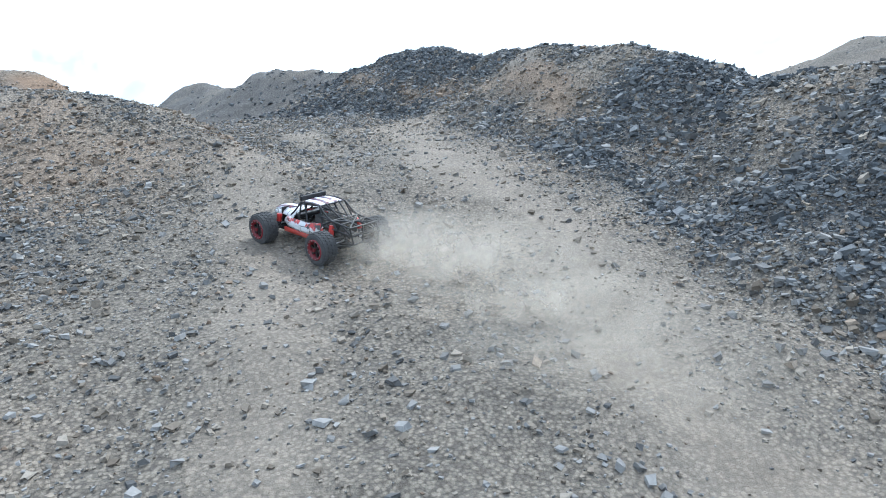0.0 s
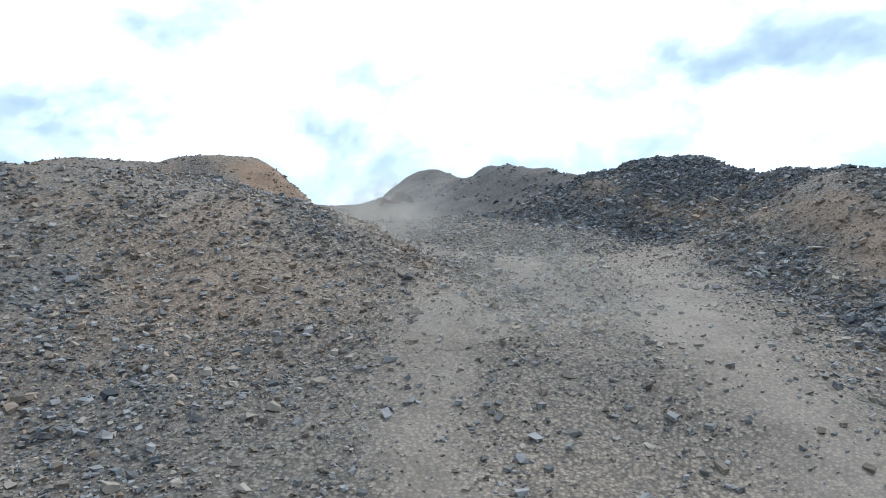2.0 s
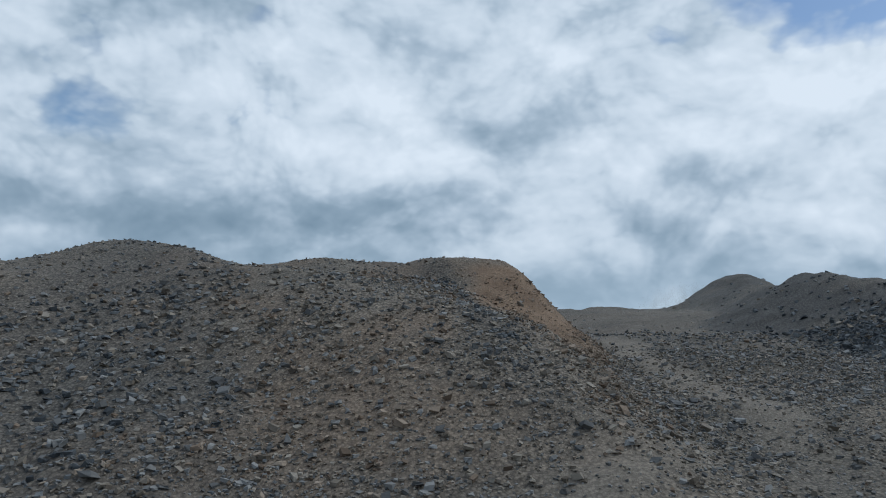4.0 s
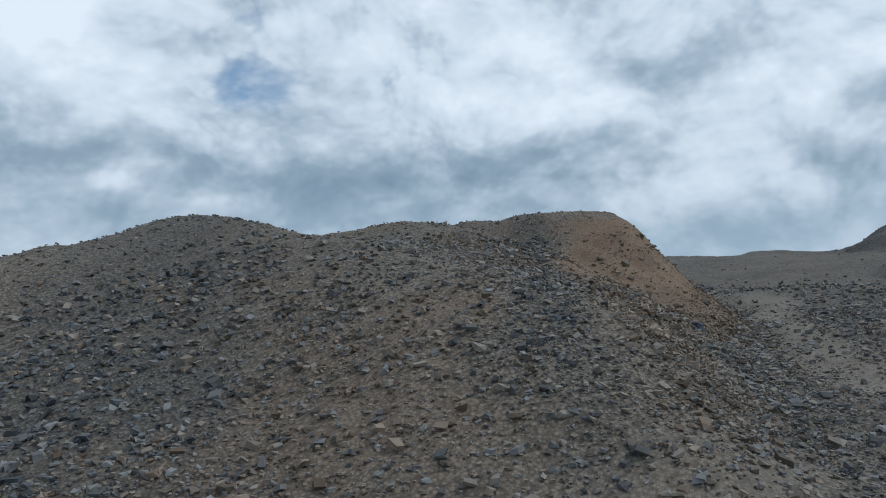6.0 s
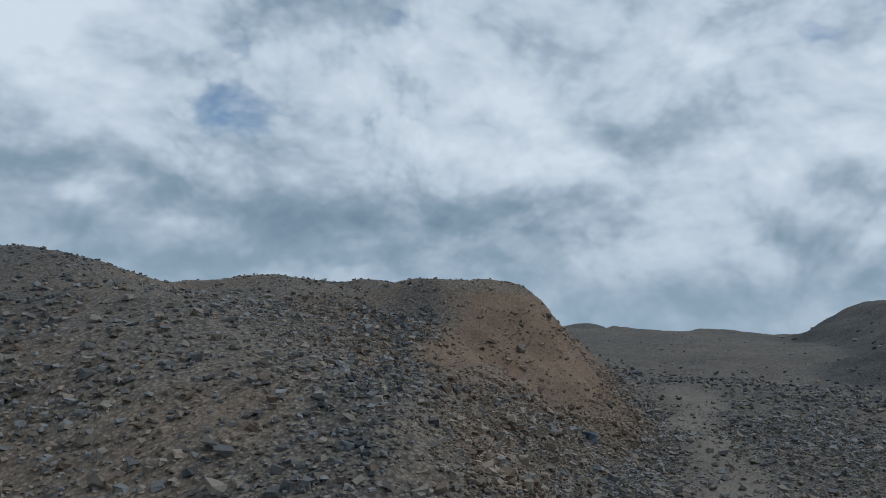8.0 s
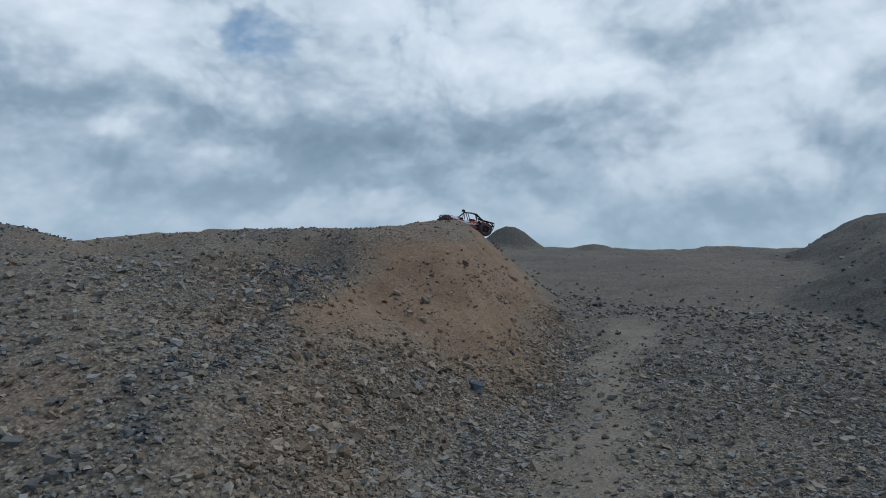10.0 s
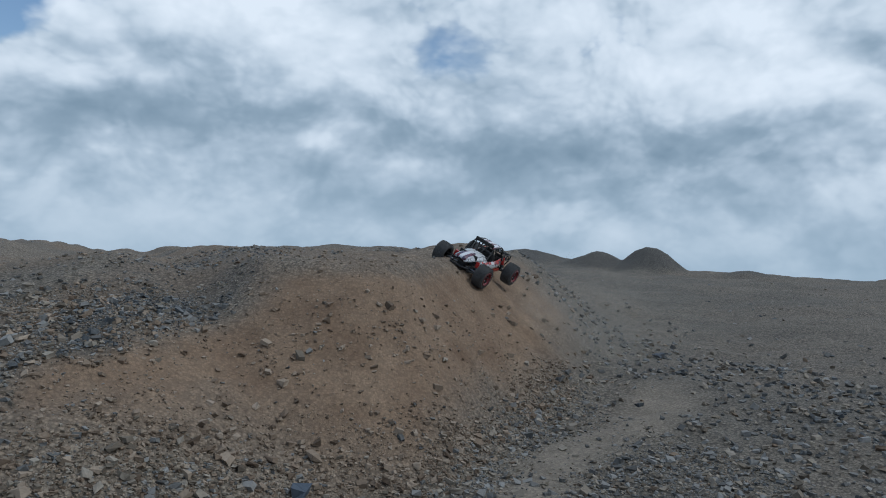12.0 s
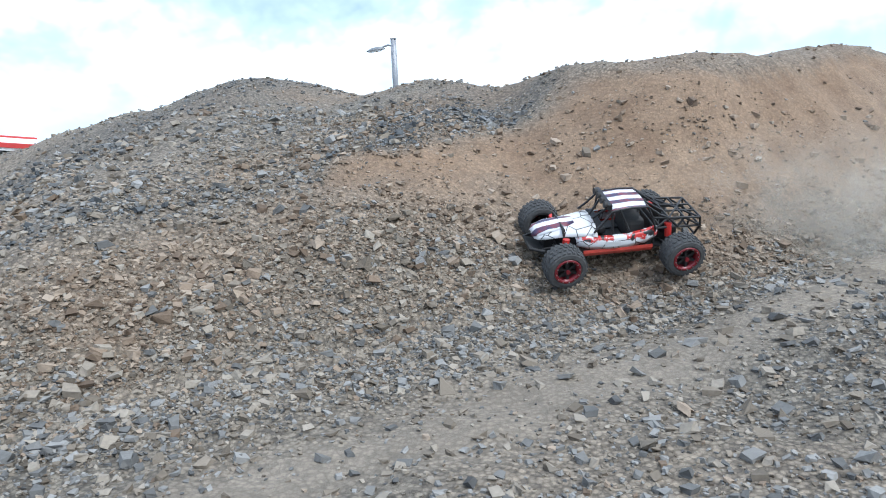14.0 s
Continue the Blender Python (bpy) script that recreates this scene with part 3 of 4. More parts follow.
    for pts in ([(-0.096, -0.14, 0.294), (0.096, -0.14, 0.294)], [(-0.1, -0.25, 0.226), (0.1, -0.25, 0.226)], [(-0.099, -0.33, 0.22), (0.099, -0.33, 0.22)], [(-0.098, -0.41, 0.214), (0.098, -0.41, 0.214)],
                [(-0.094, -0.42, 0.165), (0.094, -0.42, 0.165)], [(-0.075, -0.41, 0.11), (0.075, -0.41, 0.11)], [(-0.1, -0.25, 0.226), (0.098, -0.41, 0.214)],
                [(0.1, -0.25, 0.226), (-0.098, -0.41, 0.214)], [(-0.12, -0.18, 0.19), (0.12, -0.18, 0.19)], [(-0.096, -0.14, 0.294), (0.12, -0.18, 0.19)],
                [(-0.03, -0.25, 0.226), (-0.03, -0.41, 0.214)], [(0.03, -0.25, 0.226), (0.03, -0.41, 0.214)], [(0, -0.41, 0.214), (0, -0.41, 0.11)], [(-0.05, -0.14, 0.3), (-0.03, -0.25, 0.226)], [(0.05, -0.14, 0.3), (0.03, -0.25, 0.226)]):
        part("cage_bar", tube_bm(pts, 0.005), black_plastic, car)
    part("rear_panel", box_bm(0, -0.2, 0.15, 0.19, 0.008, 0.09, 0.002, pose(0, 0, 0, 12)), dusty_black, car, "black rear bulkhead")
    part("seat", box_bm(0, -0.1, 0.165, 0.16, 0.09, 0.1, 0.02), dusty_black, car, "dark moulded cockpit interior")
    part("dashboard", box_bm(0, 0.075, 0.19, 0.2, 0.04, 0.03, 0.01), black_plastic, car)
    part("front_bumper", tube_bm([(-0.09, 0.34, 0.10), (-0.06, 0.405, 0.105), (0.06, 0.405, 0.105), (0.09, 0.34, 0.10)], 0.008), black_plastic, car, "black tubular front bumper")
    part("skid_plate", box_bm(0, 0.36, 0.09, 0.11, 0.11, 0.01, 0.003, pose(0, 0, 0, 22)), dusty_black, car)
    part("gearbox_front", box_bm(0, 0.285, 0.10, 0.07, 0.09, 0.07, 0.008), black_plastic, car)
    part("gearbox_rear", box_bm(0, -0.285, 0.10, 0.08, 0.1, 0.08, 0.008), black_plastic, car)
    # suspension
    for sx in (-1, 1):
        for sy in (-1, 1):
            y = sy * AXLE
            part("lower_arm", tube_bm([(sx * 0.04, y + 0.05, 0.08), (sx * 0.165, y, 0.082)], 0.008), black_plastic, car)
            part("lower_arm", tube_bm([(sx * 0.04, y - 0.05, 0.08), (sx * 0.165, y, 0.082)], 0.008), black_plastic, car)
            part("upper_arm", tube_bm([(sx * 0.045, y, 0.125), (sx * 0.165, y, 0.115)], 0.005), black_plastic, car)
            part("drive_shaft", tube_bm([(sx * 0.03, y, 0.1), (sx * 0.17, y, 0.095)], 0.006), steel, car, "steel drive shaft")
            top, low = Vector((sx * (0.112 if sy > 0 else 0.1), y - sy * 0.035, 0.172 if sy > 0 else 0.2)), Vector((sx * 0.125, y - sy * 0.03, 0.088))
            shock = part("shock_absorber", tube_bm([top, top.lerp(low, 0.55)], 0.0165, 14), shock_red, car, "red anodised shock absorber")
            part("shock_rod", tube_bm([top.lerp(low, 0.5), low], 0.005), steel, shock)
            d = (low - top)
            q = d.to_track_quat("Z", "Y")
            coil = [top.lerp(low, 0.5 + 0.42 * k / 48) + q @ Vector((0.014 * math.cos(k * 0.9), 0.014 * math.sin(k * 0.9), 0)) for k in range(49)]
            part("spring", tube_bm(coil, 0.0025, 5), black_plastic, shock)
        part("shock_tower", box_bm(sx * 0.05, AXLE - 0.03, 0.165, 0.08, 0.008, 0.09, 0.002), black_plastic, car)
        part("shock_tower", box_bm(sx * 0.05, -AXLE + 0.03, 0.165, 0.08, 0.008, 0.09, 0.002), black_plastic, car)
    wheels = []
    for sy in (1, -1):
        for sx in (-1, 1):
            w = make_wheel(car, sx)
            wheels.append((w, (sx * TRACK, sy * AXLE, WHEEL_R), sy))
    return car, wheels


buggy, buggy_wheels = make_buggy()
CAR_SIZE = 0.94
for thing in buggy.children_recursive:
    thing.data.transform(Matrix.Scale(CAR_SIZE, 4))
AXLE, TRACK, WHEEL_R = (CAR_SIZE * v for v in (AXLE, TRACK, WHEEL_R))
buggy_wheels = [(w, tuple(CAR_SIZE * v for v in place), sy) for w, place, sy in buggy_wheels]

# ---- street lamp and building beyond the mound ----
galvanised = worn(material("galvanised_steel", (0.3, 0.31, 0.33), 0.55, 0.4), (0.3, 0.31, 0.33), 8, 0.2)
lamp_glass = material("lamp_glass", (0.6, 0.62, 0.62), 0.15)
lamp_grey = worn(material("lamp_grey", (0.2, 0.21, 0.22), 0.5), (0.2, 0.21, 0.22), 15, 0.2)


def make_street_lamp(x, y, top):
    z0 = float(ground_z(x, y))
    h = top - z0
    lamp = tagged(new("street_lamp"), "grey steel street lamp with one short bracket and lantern", "street lamp")
    lamp.location = (x, y, z0)
    part("post", tube_bm([(0, 0, -0.3), (0, 0, 1.2), (0, 0, h)], 0.085, 16), galvanised, lamp, "square-topped galvanised steel post", True)
    part("cap", box_bm(0, 0, h + 0.01, 0.17, 0.17, 0.03, 0.008), lamp_grey, lamp)
    part("bracket", tube_bm([(0, 0, h - 0.2), (0, -0.16, h - 0.16), (0, -0.32, h - 0.2)], 0.03, 10), galvanised, lamp)
    sec = []
    for v, w, t in ((-0.26, 0.05, 0.03), (-0.34, 0.1, 0.09), (-0.5, 0.14, 0.11), (-0.68, 0.13, 0.08), (-0.8, 0.05, 0.03)):
        sec.append([(w * u, v, h - 0.27 + t * (1 - abs(u) ** 2.5) - 0.1 * (-v - 0.26)) for u in (-1, -0.7, -0.3, 0.3, 0.7, 1)])
    head = part("lantern", loft_bm(sec), lamp_grey, lamp, "grey lantern housing", True)
    part("lens", box_bm(0, -0.55, h - 0.31, 0.2, 0.38, 0.05, 0.02, pose(0, 0, 0, 6)), lamp_glass, head, "pale glass lens")
    return lamp


make_street_lamp(-21.8, 4.4, 2.5)

wall_white = worn(material("wall_white", (0.7, 0.7, 0.68), 0.8), (0.7, 0.7, 0.68), 2, 0.1)
roof_red = worn(material("roof_red", (0.45, 0.03, 0.03), 0.45), (0.45, 0.035, 0.03), 3, 0.2)


def make_building(x, y, turn, eaves):
    z0 = float(ground_z(x, y)) - 0.3
    h = eaves - z0
    house = tagged(new("industrial_building"), "low white shed with a red edged roof behind the mound", "building")
    house.matrix_world = Matrix.Translation((x, y, z0)) @ pose(0, 0, 0, 0, 0, turn)
    part("wall", box_bm(0, 0, h / 2 - 0.65, 18, 8, h - 1.3, 0.02), wall_white, house, "white rendered wall")
    roof = part("roof", box_bm(0, 0, h + 0.1, 18.8, 8.8, 0.2, 0.02, pose(0, 0, 0, 0, 8)), wall_white, house, "shallow white roof")
    part("fascia", box_bm(0, -4.43, h + 0.2, 18.8, 0.06, 0.18, 0.01, pose(0, 0, 0, 0, 8)), roof_red, roof, "red roof edge")
    part("fascia", box_bm(0, 4.43, h + 0.2, 18.8, 0.06, 0.18, 0.01, pose(0, 0, 0, 0, 8)), roof_red, roof, "red roof edge")
    for k in range(5):
        win = part("window", box_bm(-7.2 + 3.6 * k, -4.02, h - 2.0, 1.6, 0.08, 0.8, 0.01), lamp_grey, house, "dark strip window")
        part("sill", box_bm(-7.2 + 3.6 * k, -4.08, h - 2.45, 1.8, 0.16, 0.06), wall_white, win)
    return house


make_building(-23.0, -19.5, 125.6, 0.75)


# ---- loose stone ----
def rock_material(name, a, b, c, per_object=False):
    m = material(name, b, 0.9)
    bsdf(m).inputs["Specular IOR Level"].default_value = 0.25
    lk = m.node_tree.links
    if per_object:
        src = m.node_tree.nodes.new("ShaderNodeObjectInfo").outputs["Random"]
    else:
        src = m.node_tree.nodes.new("ShaderNodeNewGeometry").outputs["Random Per Island"]
    base = ramp(m, src, [(0.0, a), (0.45, b), (0.85, c), (1.0, c)])
    f = noise_of(m, 70, 5, 0.65)
    col = mix(m, 0.6, base, ramp(m, f, [(0.3, (0.6, 0.6, 0.6)), (0.7, (1, 1, 1))]), "MULTIPLY")
    lk.new(col, bsdf(m).inputs["Base Color"])
    bp = node(m, "ShaderNodeBump", Strength=0.5, Distance=0.006)
    lk.new(f, bp.inputs["Height"])
    lk.new(bp.outputs[0], bsdf(m).inputs["Normal"])
    return m


GREY = ((0.1, 0.099, 0.096), (0.182, 0.178, 0.168), (0.3, 0.292, 0.274))
TAN = ((0.11, 0.09, 0.068), (0.25, 0.212, 0.166), (0.335, 0.295, 0.24))
SLATE = ((0.05, 0.055, 0.059), (0.112, 0.12, 0.125), (0.195, 0.203, 0.205))
CLAY = ((0.12, 0.086, 0.06), (0.245, 0.184, 0.132), (0.36, 0.29, 0.22))
rng = np.random.default_rng(7)
CORNERS = np.array([(x, y, z) for z in (-1, 1) for y in (-1, 1) for x in (-1, 1)], float)
FACES = np.array([(0, 2, 3, 1), (4, 5, 7, 6), (0, 1, 5, 4), (2, 6, 7, 3), (0, 4, 6, 2), (1, 3, 7, 5)])


def rock_vertices(n, size):
    """Angular crushed pieces: corners of boxes, jittered, sheared and flattened, turned at random."""
    v = CORNERS[None] * (1 - 0.55 * rng.random((n, 8, 1)) ** 1.3) + rng.normal(0, 0.18, (n, 8, 3))
    v *= np.stack([rng.uniform(0.7, 1.15, n), rng.uniform(0.58, 0.95, n), rng.uniform(0.32, 0.62, n)], 1)[:, None]
    yaw, tip, tip2 = rng.uniform(0, 2 * np.pi, n), rng.normal(0, 0.26, n), rng.normal(0, 0.26, n)
    c, s = np.cos(tip)[:, None], np.sin(tip)[:, None]
    v[..., 1], v[..., 2] = v[..., 1] * c - v[..., 2] * s, v[..., 1] * s + v[..., 2] * c
    c, s = np.cos(tip2)[:, None], np.sin(tip2)[:, None]
    v[..., 0], v[..., 2] = v[..., 0] * c - v[..., 2] * s, v[..., 0] * s + v[..., 2] * c
    c, s = np.cos(yaw)[:, None], np.sin(yaw)[:, None]
    v[..., 0], v[..., 1] = v[..., 0] * c - v[..., 1] * s, v[..., 0] * s + v[..., 1] * c
    return v * (size / 2)[:, None, None]


def rock_mesh(name, v, mat):
    n = len(v)
    me = bpy.data.meshes.new(name)
    me.vertices.add(8 * n)
    me.vertices.foreach_set("co", v.reshape(-1).astype(np.float32))
    loops = (FACES[None] + 8 * np.arange(n)[:, None, None]).reshape(-1)
    me.loops.add(len(loops))
    me.loops.foreach_set("vertex_index", loops.astype(np.int32))
    me.polygons.add(6 * n)
    me.polygons.foreach_set("loop_start", (4 * np.arange(6 * n)).astype(np.int32))
    me.polygons.foreach_set("use_smooth", np.zeros(6 * n, dtype=bool))
    me.update(calc_edges=True)
    me.shade_flat()
    me.materials.append(mat)
    return me


def cover_share(x, y):
    """How thickly stones lie, 0 to 1: thin on the driven lanes and bare clay, thick on the bank, the streaks and the foot of the face."""
    u = x + 0.18 * (y - 6)
    lanes = 0.5 + 0.5 * lattice(u * 1.9, y * 0.22, 21) + 0.3 * lattice(u * 4.2, y * 0.5, 22) + 0.35 * lattice(x * 2.2, y * 2.2, 23)
    sand = lane_share(x, y)
    s, b = up_face(x, y), beyond_arete(x, y)
    n = lattice(x * 1.6, y * 1.6, 24) + 0.6 * lattice(x * 4.5, y * 4.5, 25)
    talus = np.clip(1.25 - np.abs(s - 0.1 + 0.08 * n) / 0.2, 0, 1) * np.clip(b / 0.5, 0, 1) * np.clip((11.5 - y) / 1, 0, 1)
    heap = np.clip((lattice(x * 0.9 + 3, y * 0.9, 26) + 0.4 * n) * 1.6, 0, 1) * np.clip((y - 7) / 1, 0, 1)
    mound = np.clip(s / 0.2, 0, 1) * np.clip(-b / 0.3 + 0.3, 0, 1)
    d = 0.1 + 0.36 * np.clip(lanes, 0, 1.3) + 0.8 * shale_share(x, y) + 1.25 * talus + 0.35 * heap + mound * np.clip(0.42 + 0.3 * n, 0, 1)
    driven = np.clip((x + 1.8) / 0.6, 0, 1) * np.clip((8 - y) / 1.5, 0, 1) * np.clip((form(x, y) - bank_height(x, y) - 0.1) / 0.2, 0, 1)
    return np.clip(d * (1 - 0.38 * driven) * (1 - 0.5 * clay_share(x, y) * (1 - 0.6 * mound)) * (1 - 0.85 * sand), 0.03, 1.5) / 1.5


def scatter(n, x0, x1, y0, y1, lo, hi, power):
    x, y = rng.uniform(x0, x1, n), rng.uniform(y0, y1, n)
    keep = rng.random(n) < cover_share(x, y)
    x, y = x[keep], y[keep]
    s = lo * (1 - rng.random(len(x)) * (1 - (lo / hi) ** power)) ** (-1 / power)
    return x, y, s


def lay(name, label, x, y, size, mat):
    v = rock_vertices(len(x), size)
    low = np.minimum(0.0, v[..., 2].min(1))
    inside = (x > -9) & (x < 5) & (y > -1) & (y < 14.5)
    z = ground_z(x, y) - 0.5 * low - 0.3 * size * ~inside
    v += np.stack([x, y, z], 1)[:, None]
    return tagged(new(name, rock_mesh(name, v, mat)), label, "stones", "", "stuff")


grey_rock, tan_rock = rock_material("rock_grey", *GREY), rock_material("rock_tan", *TAN)
clay_rock, slate_rock = rock_material("rock_clay", *CLAY), rock_material("rock_slate", *SLATE)
sets = [scatter(760000, -8.2, 4.2, 0.6, 13.4, 0.011, 0.064, 2.35), scatter(55000, -17, 9, -7, 27, 0.03, 0.075, 2.6)]
x, y, size = (np.concatenate(v) for v in zip(*sets))
fine = scatter(150000, -5.0, -0.9, 6.6, 11.0, 0.008, 0.03, 2.4)
far_off = np.hypot(x, y - np.clip(y, 1.0, 8.6))
keep = size > 0.0036 * far_off + 0.004 + 0.012 * rng.random(len(x)) * np.clip(far_off - 3, 0, 2)
order = rng.permutation(int(keep.sum()))[:170000]
x, y, size = x[keep][order], y[keep][order], size[keep][order]
x, y, size = (np.concatenate([a, b[:62000]]) for a, b in zip((x, y, size), fine))
size *= (1 + 0.35 * (bank_height(x, y) > form(x, y) - 0.12)) * (1 - 0.45 * np.clip((up_face(x, y) - 0.75) / 0.15, 0, 1) * (y > 1) * (y < 12))
upslope = np.clip((up_face(x, y) + 0.05) / 0.12, 0, 1) * np.clip(beyond_arete(x, y) / 0.3, 0, 1) * (y < 11.5)
tan_part = rng.random(len(x)) < np.clip(0.42 + 0.1 * (x < -1.6) + 0.3 * upslope + 0.45 * clay_share(x, y) - 0.5 * shale_share(x, y), 0.08, 0.95)
clay_part = tan_part & (rng.random(len(x)) < np.clip(1.3 * clay_share(x, y) + 0.5 * upslope, 0.1, 0.9))
slate_part = ~tan_part & (rng.random(len(x)) < np.clip(1.25 * shale_share(x, y) - 0.2, 0, 1))
for k, name, label, mat in ((~tan_part & ~slate_part, "grey_gravel", "angular grey crushed rock strewn over the slopes", grey_rock), (slate_part, "slate_gravel", "dark blue grey slate chippings on the bank and plain", slate_rock), (tan_part & ~clay_part, "tan_gravel", "angular tan crushed rock strewn over the slopes", tan_rock),
                            (clay_part, "clay_gravel", "angular brown clay stained rock on the steep face", clay_rock)):
    lay(name, label, x[k], y[k], size[k], mat)

# larger pieces on the stretch beside the face, each its own
stone_meshes = {}
for key, tones in (("grey", GREY), ("tan", TAN)):
    mat = rock_material("stone_" + key, *tones, per_object=True)
    stone_meshes[key] = [rock_mesh("stone", rock_vertices(1, np.array([1.0])), mat) for _ in range(8)]
for k in range(290):
    sx, sy = rng.uniform(-3.4, -1.2), rng.uniform(7.3, 10.6)
    size_k = 0.034 * (1 - rng.random() * 0.85) ** -0.4
    st = new("stone", stone_meshes["tan" if rng.random() < 0.5 else "grey"][k % 8])
    st.parent = ground
    st.location = (sx, sy, float(ground_z(sx, sy)) + 0.1 * size_k)
    st.rotation_euler = (rng.normal(0, 0.2), rng.normal(0, 0.2), rng.uniform(0, 6.28))
    st.scale = (size_k,) * 3
slate = rock_material("slate", (0.07, 0.085, 0.11), (0.09, 0.11, 0.14), (0.1, 0.12, 0.15), per_object=True)
for name, label, px, py, ps in (("slate_slab", "flat blue grey slab of slate in the talus", -3.26, 8.6, 0.11), ("dark_boulder", "dark angular boulder alone on the gravel plain", -5.9, 12.7, 0.17)):
    v = rock_vertices(1, np.array([ps]))
    b = tagged(new(name, rock_mesh(name, v, slate)), label, "stone")
    b.location = (px, py, float(ground_z(px, py)) + 0.02)

# ---- dust: thin drifting veils, dense in the middle and frayed at the rim ----
def dust_material():
    m = bpy.data.materials.new("dust")
    m.use_nodes = True
    nt = m.node_tree
    nt.nodes.clear()
    out, mx = nt.nodes.new("ShaderNodeOutputMaterial"), nt.nodes.new("ShaderNodeMixShader")
    clear, body, thru, both = (nt.nodes.new(k) for k in ("ShaderNodeBsdfTransparent", "ShaderNodeBsdfDiffuse", "ShaderNodeBsdfTranslucent", "ShaderNodeMixShader"))
    for b in (body, thru):
        b.inputs["Color"].default_value = (0.66, 0.6, 0.51, 1)
    nt.links.new(body.outputs[0], both.inputs[1])
    nt.links.new(thru.outputs[0], both.inputs[2])
    att = nt.nodes.new("ShaderNodeAttribute")
    att.attribute_name = "thick"
    frayed = ramp(m, noise_of(m, 6.0, 6, 0.62), [(0.33, (0, 0, 0)), (0.66, (1, 1, 1))])
    k = nt.nodes.new("ShaderNodeMath")
    k.operation = "MULTIPLY"
    nt.links.new(att.outputs["Fac"], k.inputs[0])
    nt.links.new(frayed, k.inputs[1])
    nt.links.new(k.outputs[0], mx.inputs["Fac"])
    nt.links.new(clear.outputs[0], mx.inputs[1])
    nt.links.new(both.outputs[0], mx.inputs[2])
    nt.links.new(mx.outputs[0], out.inputs["Surface"])
    return m


dust_mat = dust_material()


def make_dust(spread, facing, thick):
    """Two bowed veils one behind another, standing on the ground."""
    n = 17
    u, v = np.meshgrid(np.linspace(-1, 1, n), np.linspace(-1, 1, n))
    verts, faces, fade = [], [], []
    for layer in range(2):
        w = spread * rng.uniform(0.9, 1.25)
        bow = 0.35 * spread * (0.6 * lattice(u * 1.6 + 7 * layer, v * 1.6, 31 + layer) + 0.5 * (u * u + v * v) * rng.choice([-1, 1]))
        a = radians(facing + rng.uniform(-18, 18))
        off = (layer - 0.5) * 0.8 * spread
        x = u * w * 2.1
        y = off + bow
        z = v * w * 1.0 + 0.35 * w
        base = n * n * layer
        verts += np.stack([x * math.cos(a) - y * math.sin(a), x * math.sin(a) + y * math.cos(a), z], -1).reshape(-1, 3).tolist()
        fade += (thick * np.clip(1 - (u * u + v * v), 0, 1) ** 1.3).ravel().tolist()
        faces += [(base + j * n + i, base + j * n + i + 1, base + (j + 1) * n + i + 1, base + (j + 1) * n + i) for j in range(n - 1) for i in range(n - 1)
                  if math.hypot((2 * i + 1) / (n - 1) - 1, (2 * j + 1) / (n - 1) - 1) < 1.0]
    me = bpy.data.meshes.new("dust_cloud")
    me.from_pydata(verts, [], faces)
    me.polygons.foreach_set("use_smooth", [True] * len(me.polygons))
    me.attributes.new("thick", "FLOAT", "POINT").data.foreach_set("value", fade)
    me.materials.append(dust_mat)
    return tagged(new("dust_cloud", me), "thin pale dust thrown up by the wheels", "dust", "", "stuff")


# x, y, time raised, spread, facing, thickness
PUFFS = [(-0.35, 4.2, -1.0, 0.2, 10, 0.75), (-0.02, 3.85, -1.0, 0.24, 0, 0.7), (0.25, 3.4, -1.0, 0.28, -8, 0.5), (0.5, 2.95, -1.0, 0.3, -12, 0.36), (0.75, 2.6, -1.0, 0.3, -12, 0.22), (-1.2, 5.2, 0.1, 0.28, 10, 0.32), (-2.0, 6.3, 0.4, 0.3, 15, 0.36), (-1.1, 6.0, 0.5, 0.32, 5, 0.22), (-0.4, 5.4, 0.5, 0.34, 0, 0.2),
         (-2.9, 8.4, 0.85, 0.3, 18, 0.34), (-4.5, 13.5, 1.4, 0.42, 18, 0.22), (-5.6, 16.6, 1.8, 0.5, 20, 0.22), (-5.3, 11.3, 11.4, 0.45, 60, 0.22), (-4.7, 11.0, 12.7, 0.45, 65, 0.3), (-4.1, 10.6, 13.2, 0.45, 68, 0.4), (-3.6, 10.1, 13.55, 0.35, 70, 0.4), (-3.8, 9.75, 13.6, 0.36, 75, 0.45)]
dust = [(make_dust(s, fc, th), px, py, t) for px, py, t, s, fc, th in PUFFS]

# ---- what moves ----
def on_ground(x, y, heading, lean=0.32, climb=0.8):
    """The pose of the buggy on the ground at (x, y); heading in degrees, 0 along +y, counter-clockwise."""
    a = radians(heading)
    f, r = Vector((-math.sin(a), math.cos(a))), Vector((math.cos(a), math.sin(a)))

    def z(u, v):
        return float(ground_z(x + u * r.x + v * f.x, y + u * r.y + v * f.y))
    zf, zb = (z(-TRACK, AXLE) + z(TRACK, AXLE)) / 2, (z(-TRACK, -AXLE) + z(TRACK, -AXLE)) / 2
    zl, zr = (z(-TRACK, AXLE) + z(-TRACK, -AXLE)) / 2, (z(TRACK, AXLE) + z(TRACK, -AXLE)) / 2
    fwd = Vector((f.x, f.y, climb * (zf - zb) / (2 * AXLE))).normalized()
    side = Vector((r.x, r.y, lean * (zr - zl) / (2 * TRACK)))
    upv = side.cross(fwd).normalized()
    side = fwd.cross(upv)
    m = Matrix((side, fwd, upv)).transposed().to_4x4()
    return Matrix.Translation((x, y, (zf + zb) / 2)) @ m


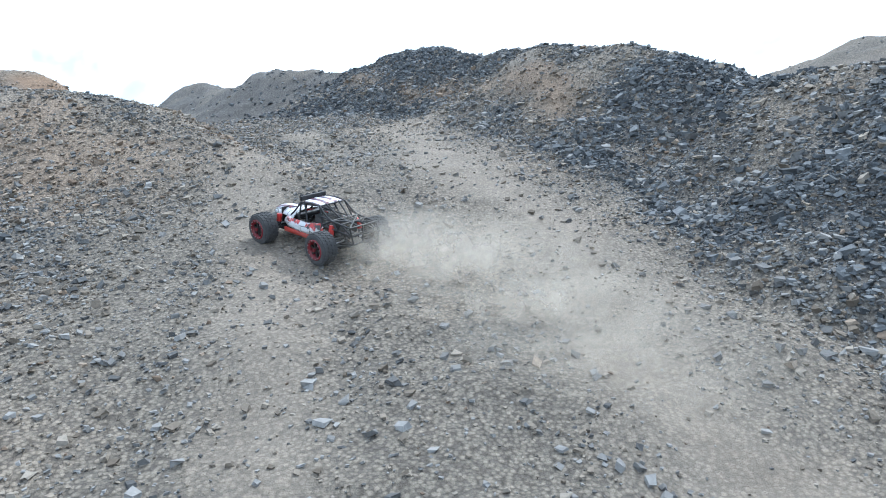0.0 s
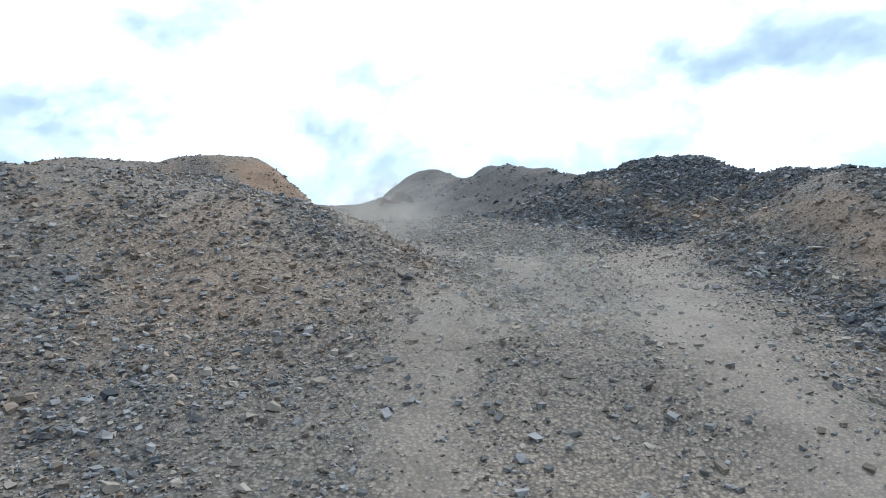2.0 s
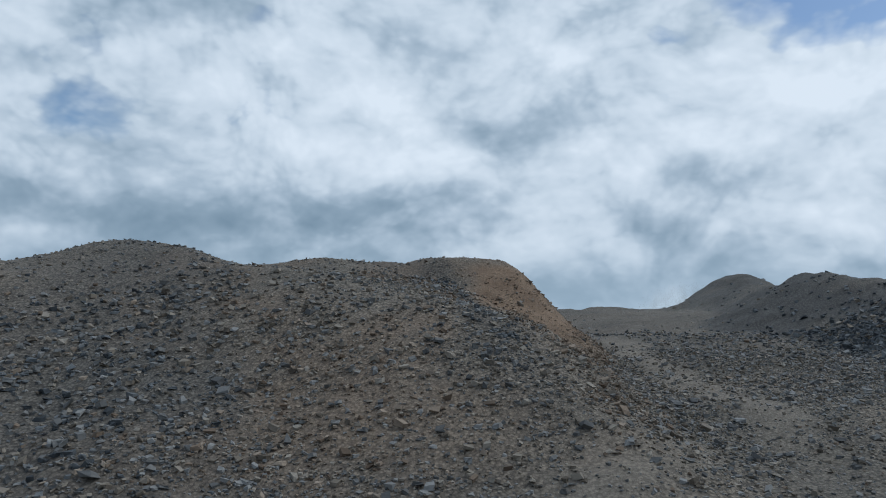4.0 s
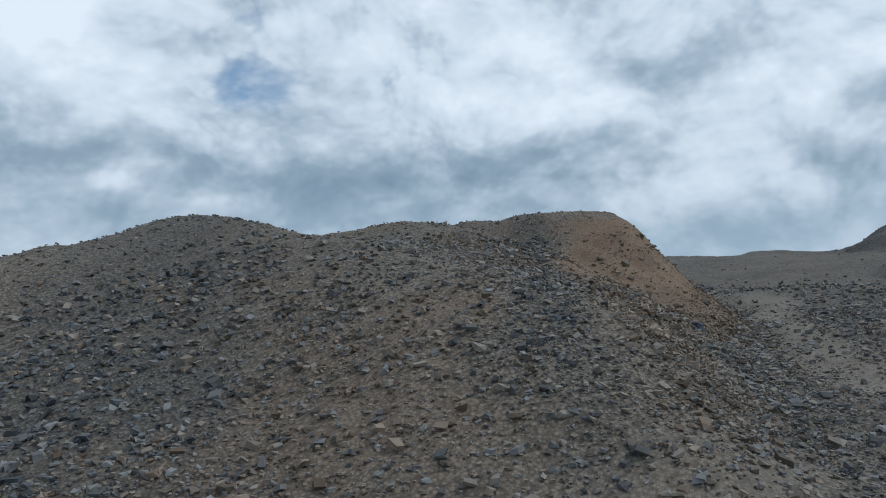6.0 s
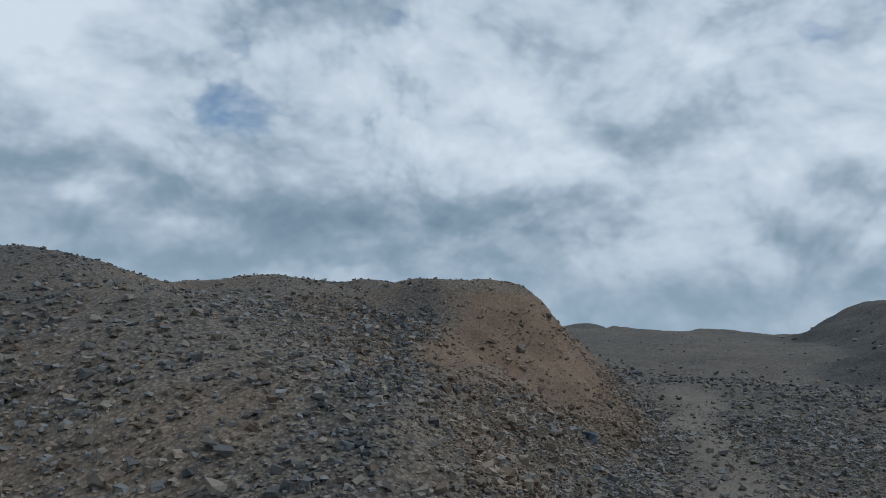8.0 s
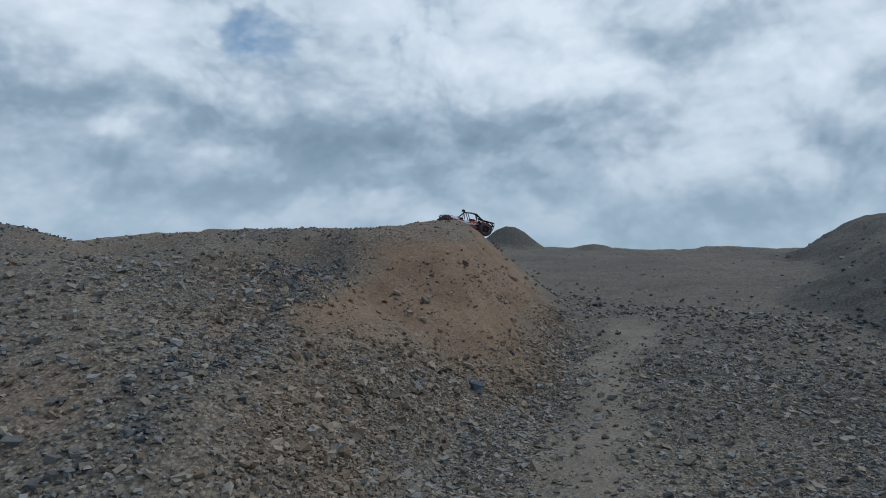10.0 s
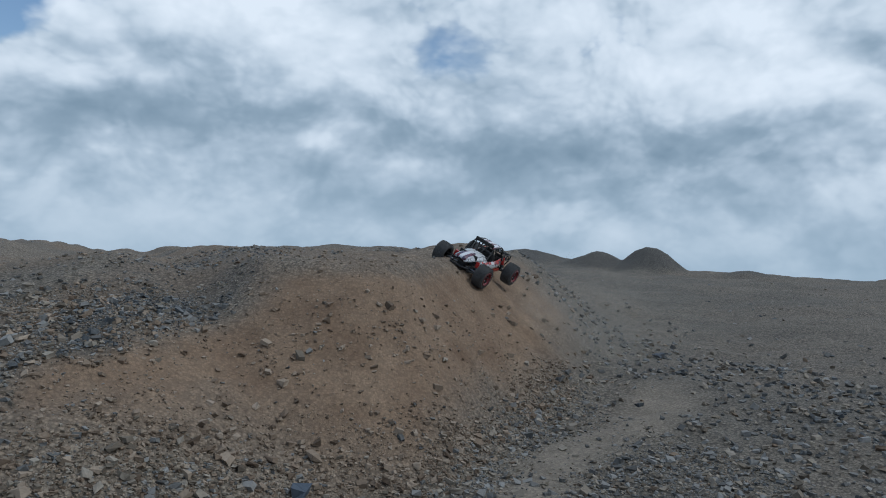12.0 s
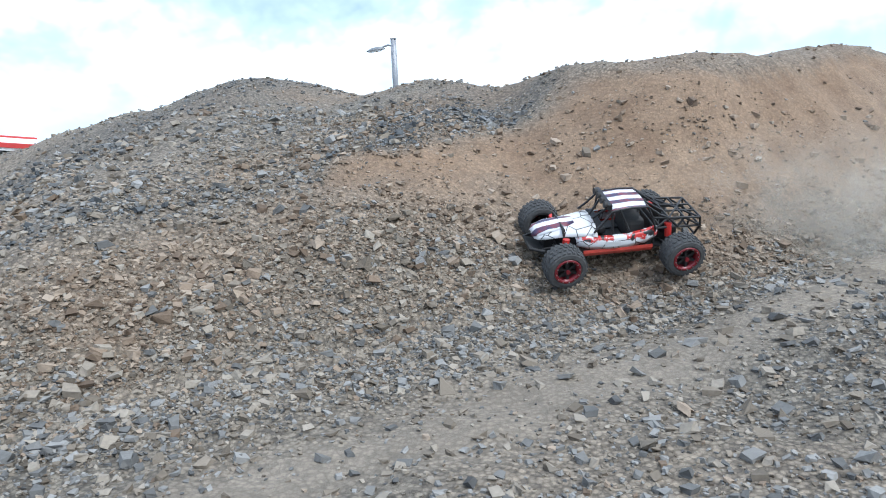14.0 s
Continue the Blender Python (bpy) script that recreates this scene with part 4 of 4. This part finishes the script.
# t, x, y, heading, shares of the cross slope and of the climb taken by its springs
DRIVE = [
    (0.0, -0.72, 4.33, 46), (0.3, -1.55, 4.89, 42), (0.5, -2.02, 5.44, 34), (0.7, -2.4, 5.9, 30), (0.85, -2.6, 6.5, 24), (1.0, -2.92, 7.5, 20), (1.25, -3.6, 9.6, 17), (1.5, -4.35, 12.2, 14), (1.8, -5.1, 15.2, 30),
    (2.0, -5.75, 17.0, 65), (2.2, -6.3, 17.6, 92), (2.5, -7.25, 18.0, 108), (2.8, -8.4, 17.9, 114), (3.2, -10.3, 17.4, 125), (3.8, -12.8, 15.8, 140), (4.6, -14.2, 13.0, 175), (5.4, -13.4, 10.8, 235),
    (6.0, -11.8, 10.6, 290), (6.6, -10.3, 11.6, 325), (7.0, -9.3, 12.9, 300), (7.4, -8.4, 13.3, 240), (7.8, -7.8, 12.7, 180), (8.2, -7.7, 12.35, 152), (9.2, -7.7, 12.1, 146), (10.3, -7.7, 11.9, 150),
    (10.6, -7.5, 11.75, 175), (11.0, -7.1, 11.4, 218), (11.5, -6.15, 10.85, 220), (12.0, -5.66, 10.52, 218, 0.65), (12.5, -5.12, 10.51, 220, 0.42), (13.0, -4.53, 10.32, 217, 0.45), (13.5, -4.03, 9.99, 201, 0.68, 0.2), (14.0, -3.4, 8.79, 196, 0.6, 0.4),
]


def motions():
    walk(buggy, [(r[0], on_ground(*r[1:])) for r in DRIVE])
    # wheels roll with the distance driven, one row for each frame
    ts = np.arange(0, 14.0 + 1e-6, 1 / FPS)
    px, py = (np.interp(ts, [r[0] for r in DRIVE], [r[k] for r in DRIVE]) for k in (1, 2))
    step = np.minimum(np.hypot(np.gradient(px), np.gradient(py)) / WHEEL_R, radians(80))
    roll = np.degrees(np.cumsum(step))
    for wheel, place, sy in buggy_wheels:
        walk(wheel, [(t, Matrix.Translation(place) @ pose(0, 0, 0, -(r % 360))) for t, r in zip(ts, roll)])
    for cloud, x, y, t0 in dust:
        z = float(ground_z(x, y))
        rows = [(0.0, pose(x, y, z - 2.4 if t0 > 0 else z))]
        if t0 > 0:
            rows += [(t0, pose(x, y, z - 1.6)), (t0 + 0.25, pose(x, y, z))]
            end = t0 + 0.25
        else:
            end = -0.6
        if end + 0.8 < 14:
            rows.append((end + 0.8, pose(x + 0.05, y + 0.15, z + 0.14, 0, 0, 8)))
            if end + 2.4 < 14:
                rows += [(end + 2.4, pose(x + 0.1, y + 0.3, z - 0.5, 0, 0, 16)), (min(13.9, end + 4.0), pose(x + 0.35, y + 0.1, z - 2.2, 0, 0, 20))]
        rows.append((14.0, rows[-1][1]))
        walk(cloud, rows)


motions()
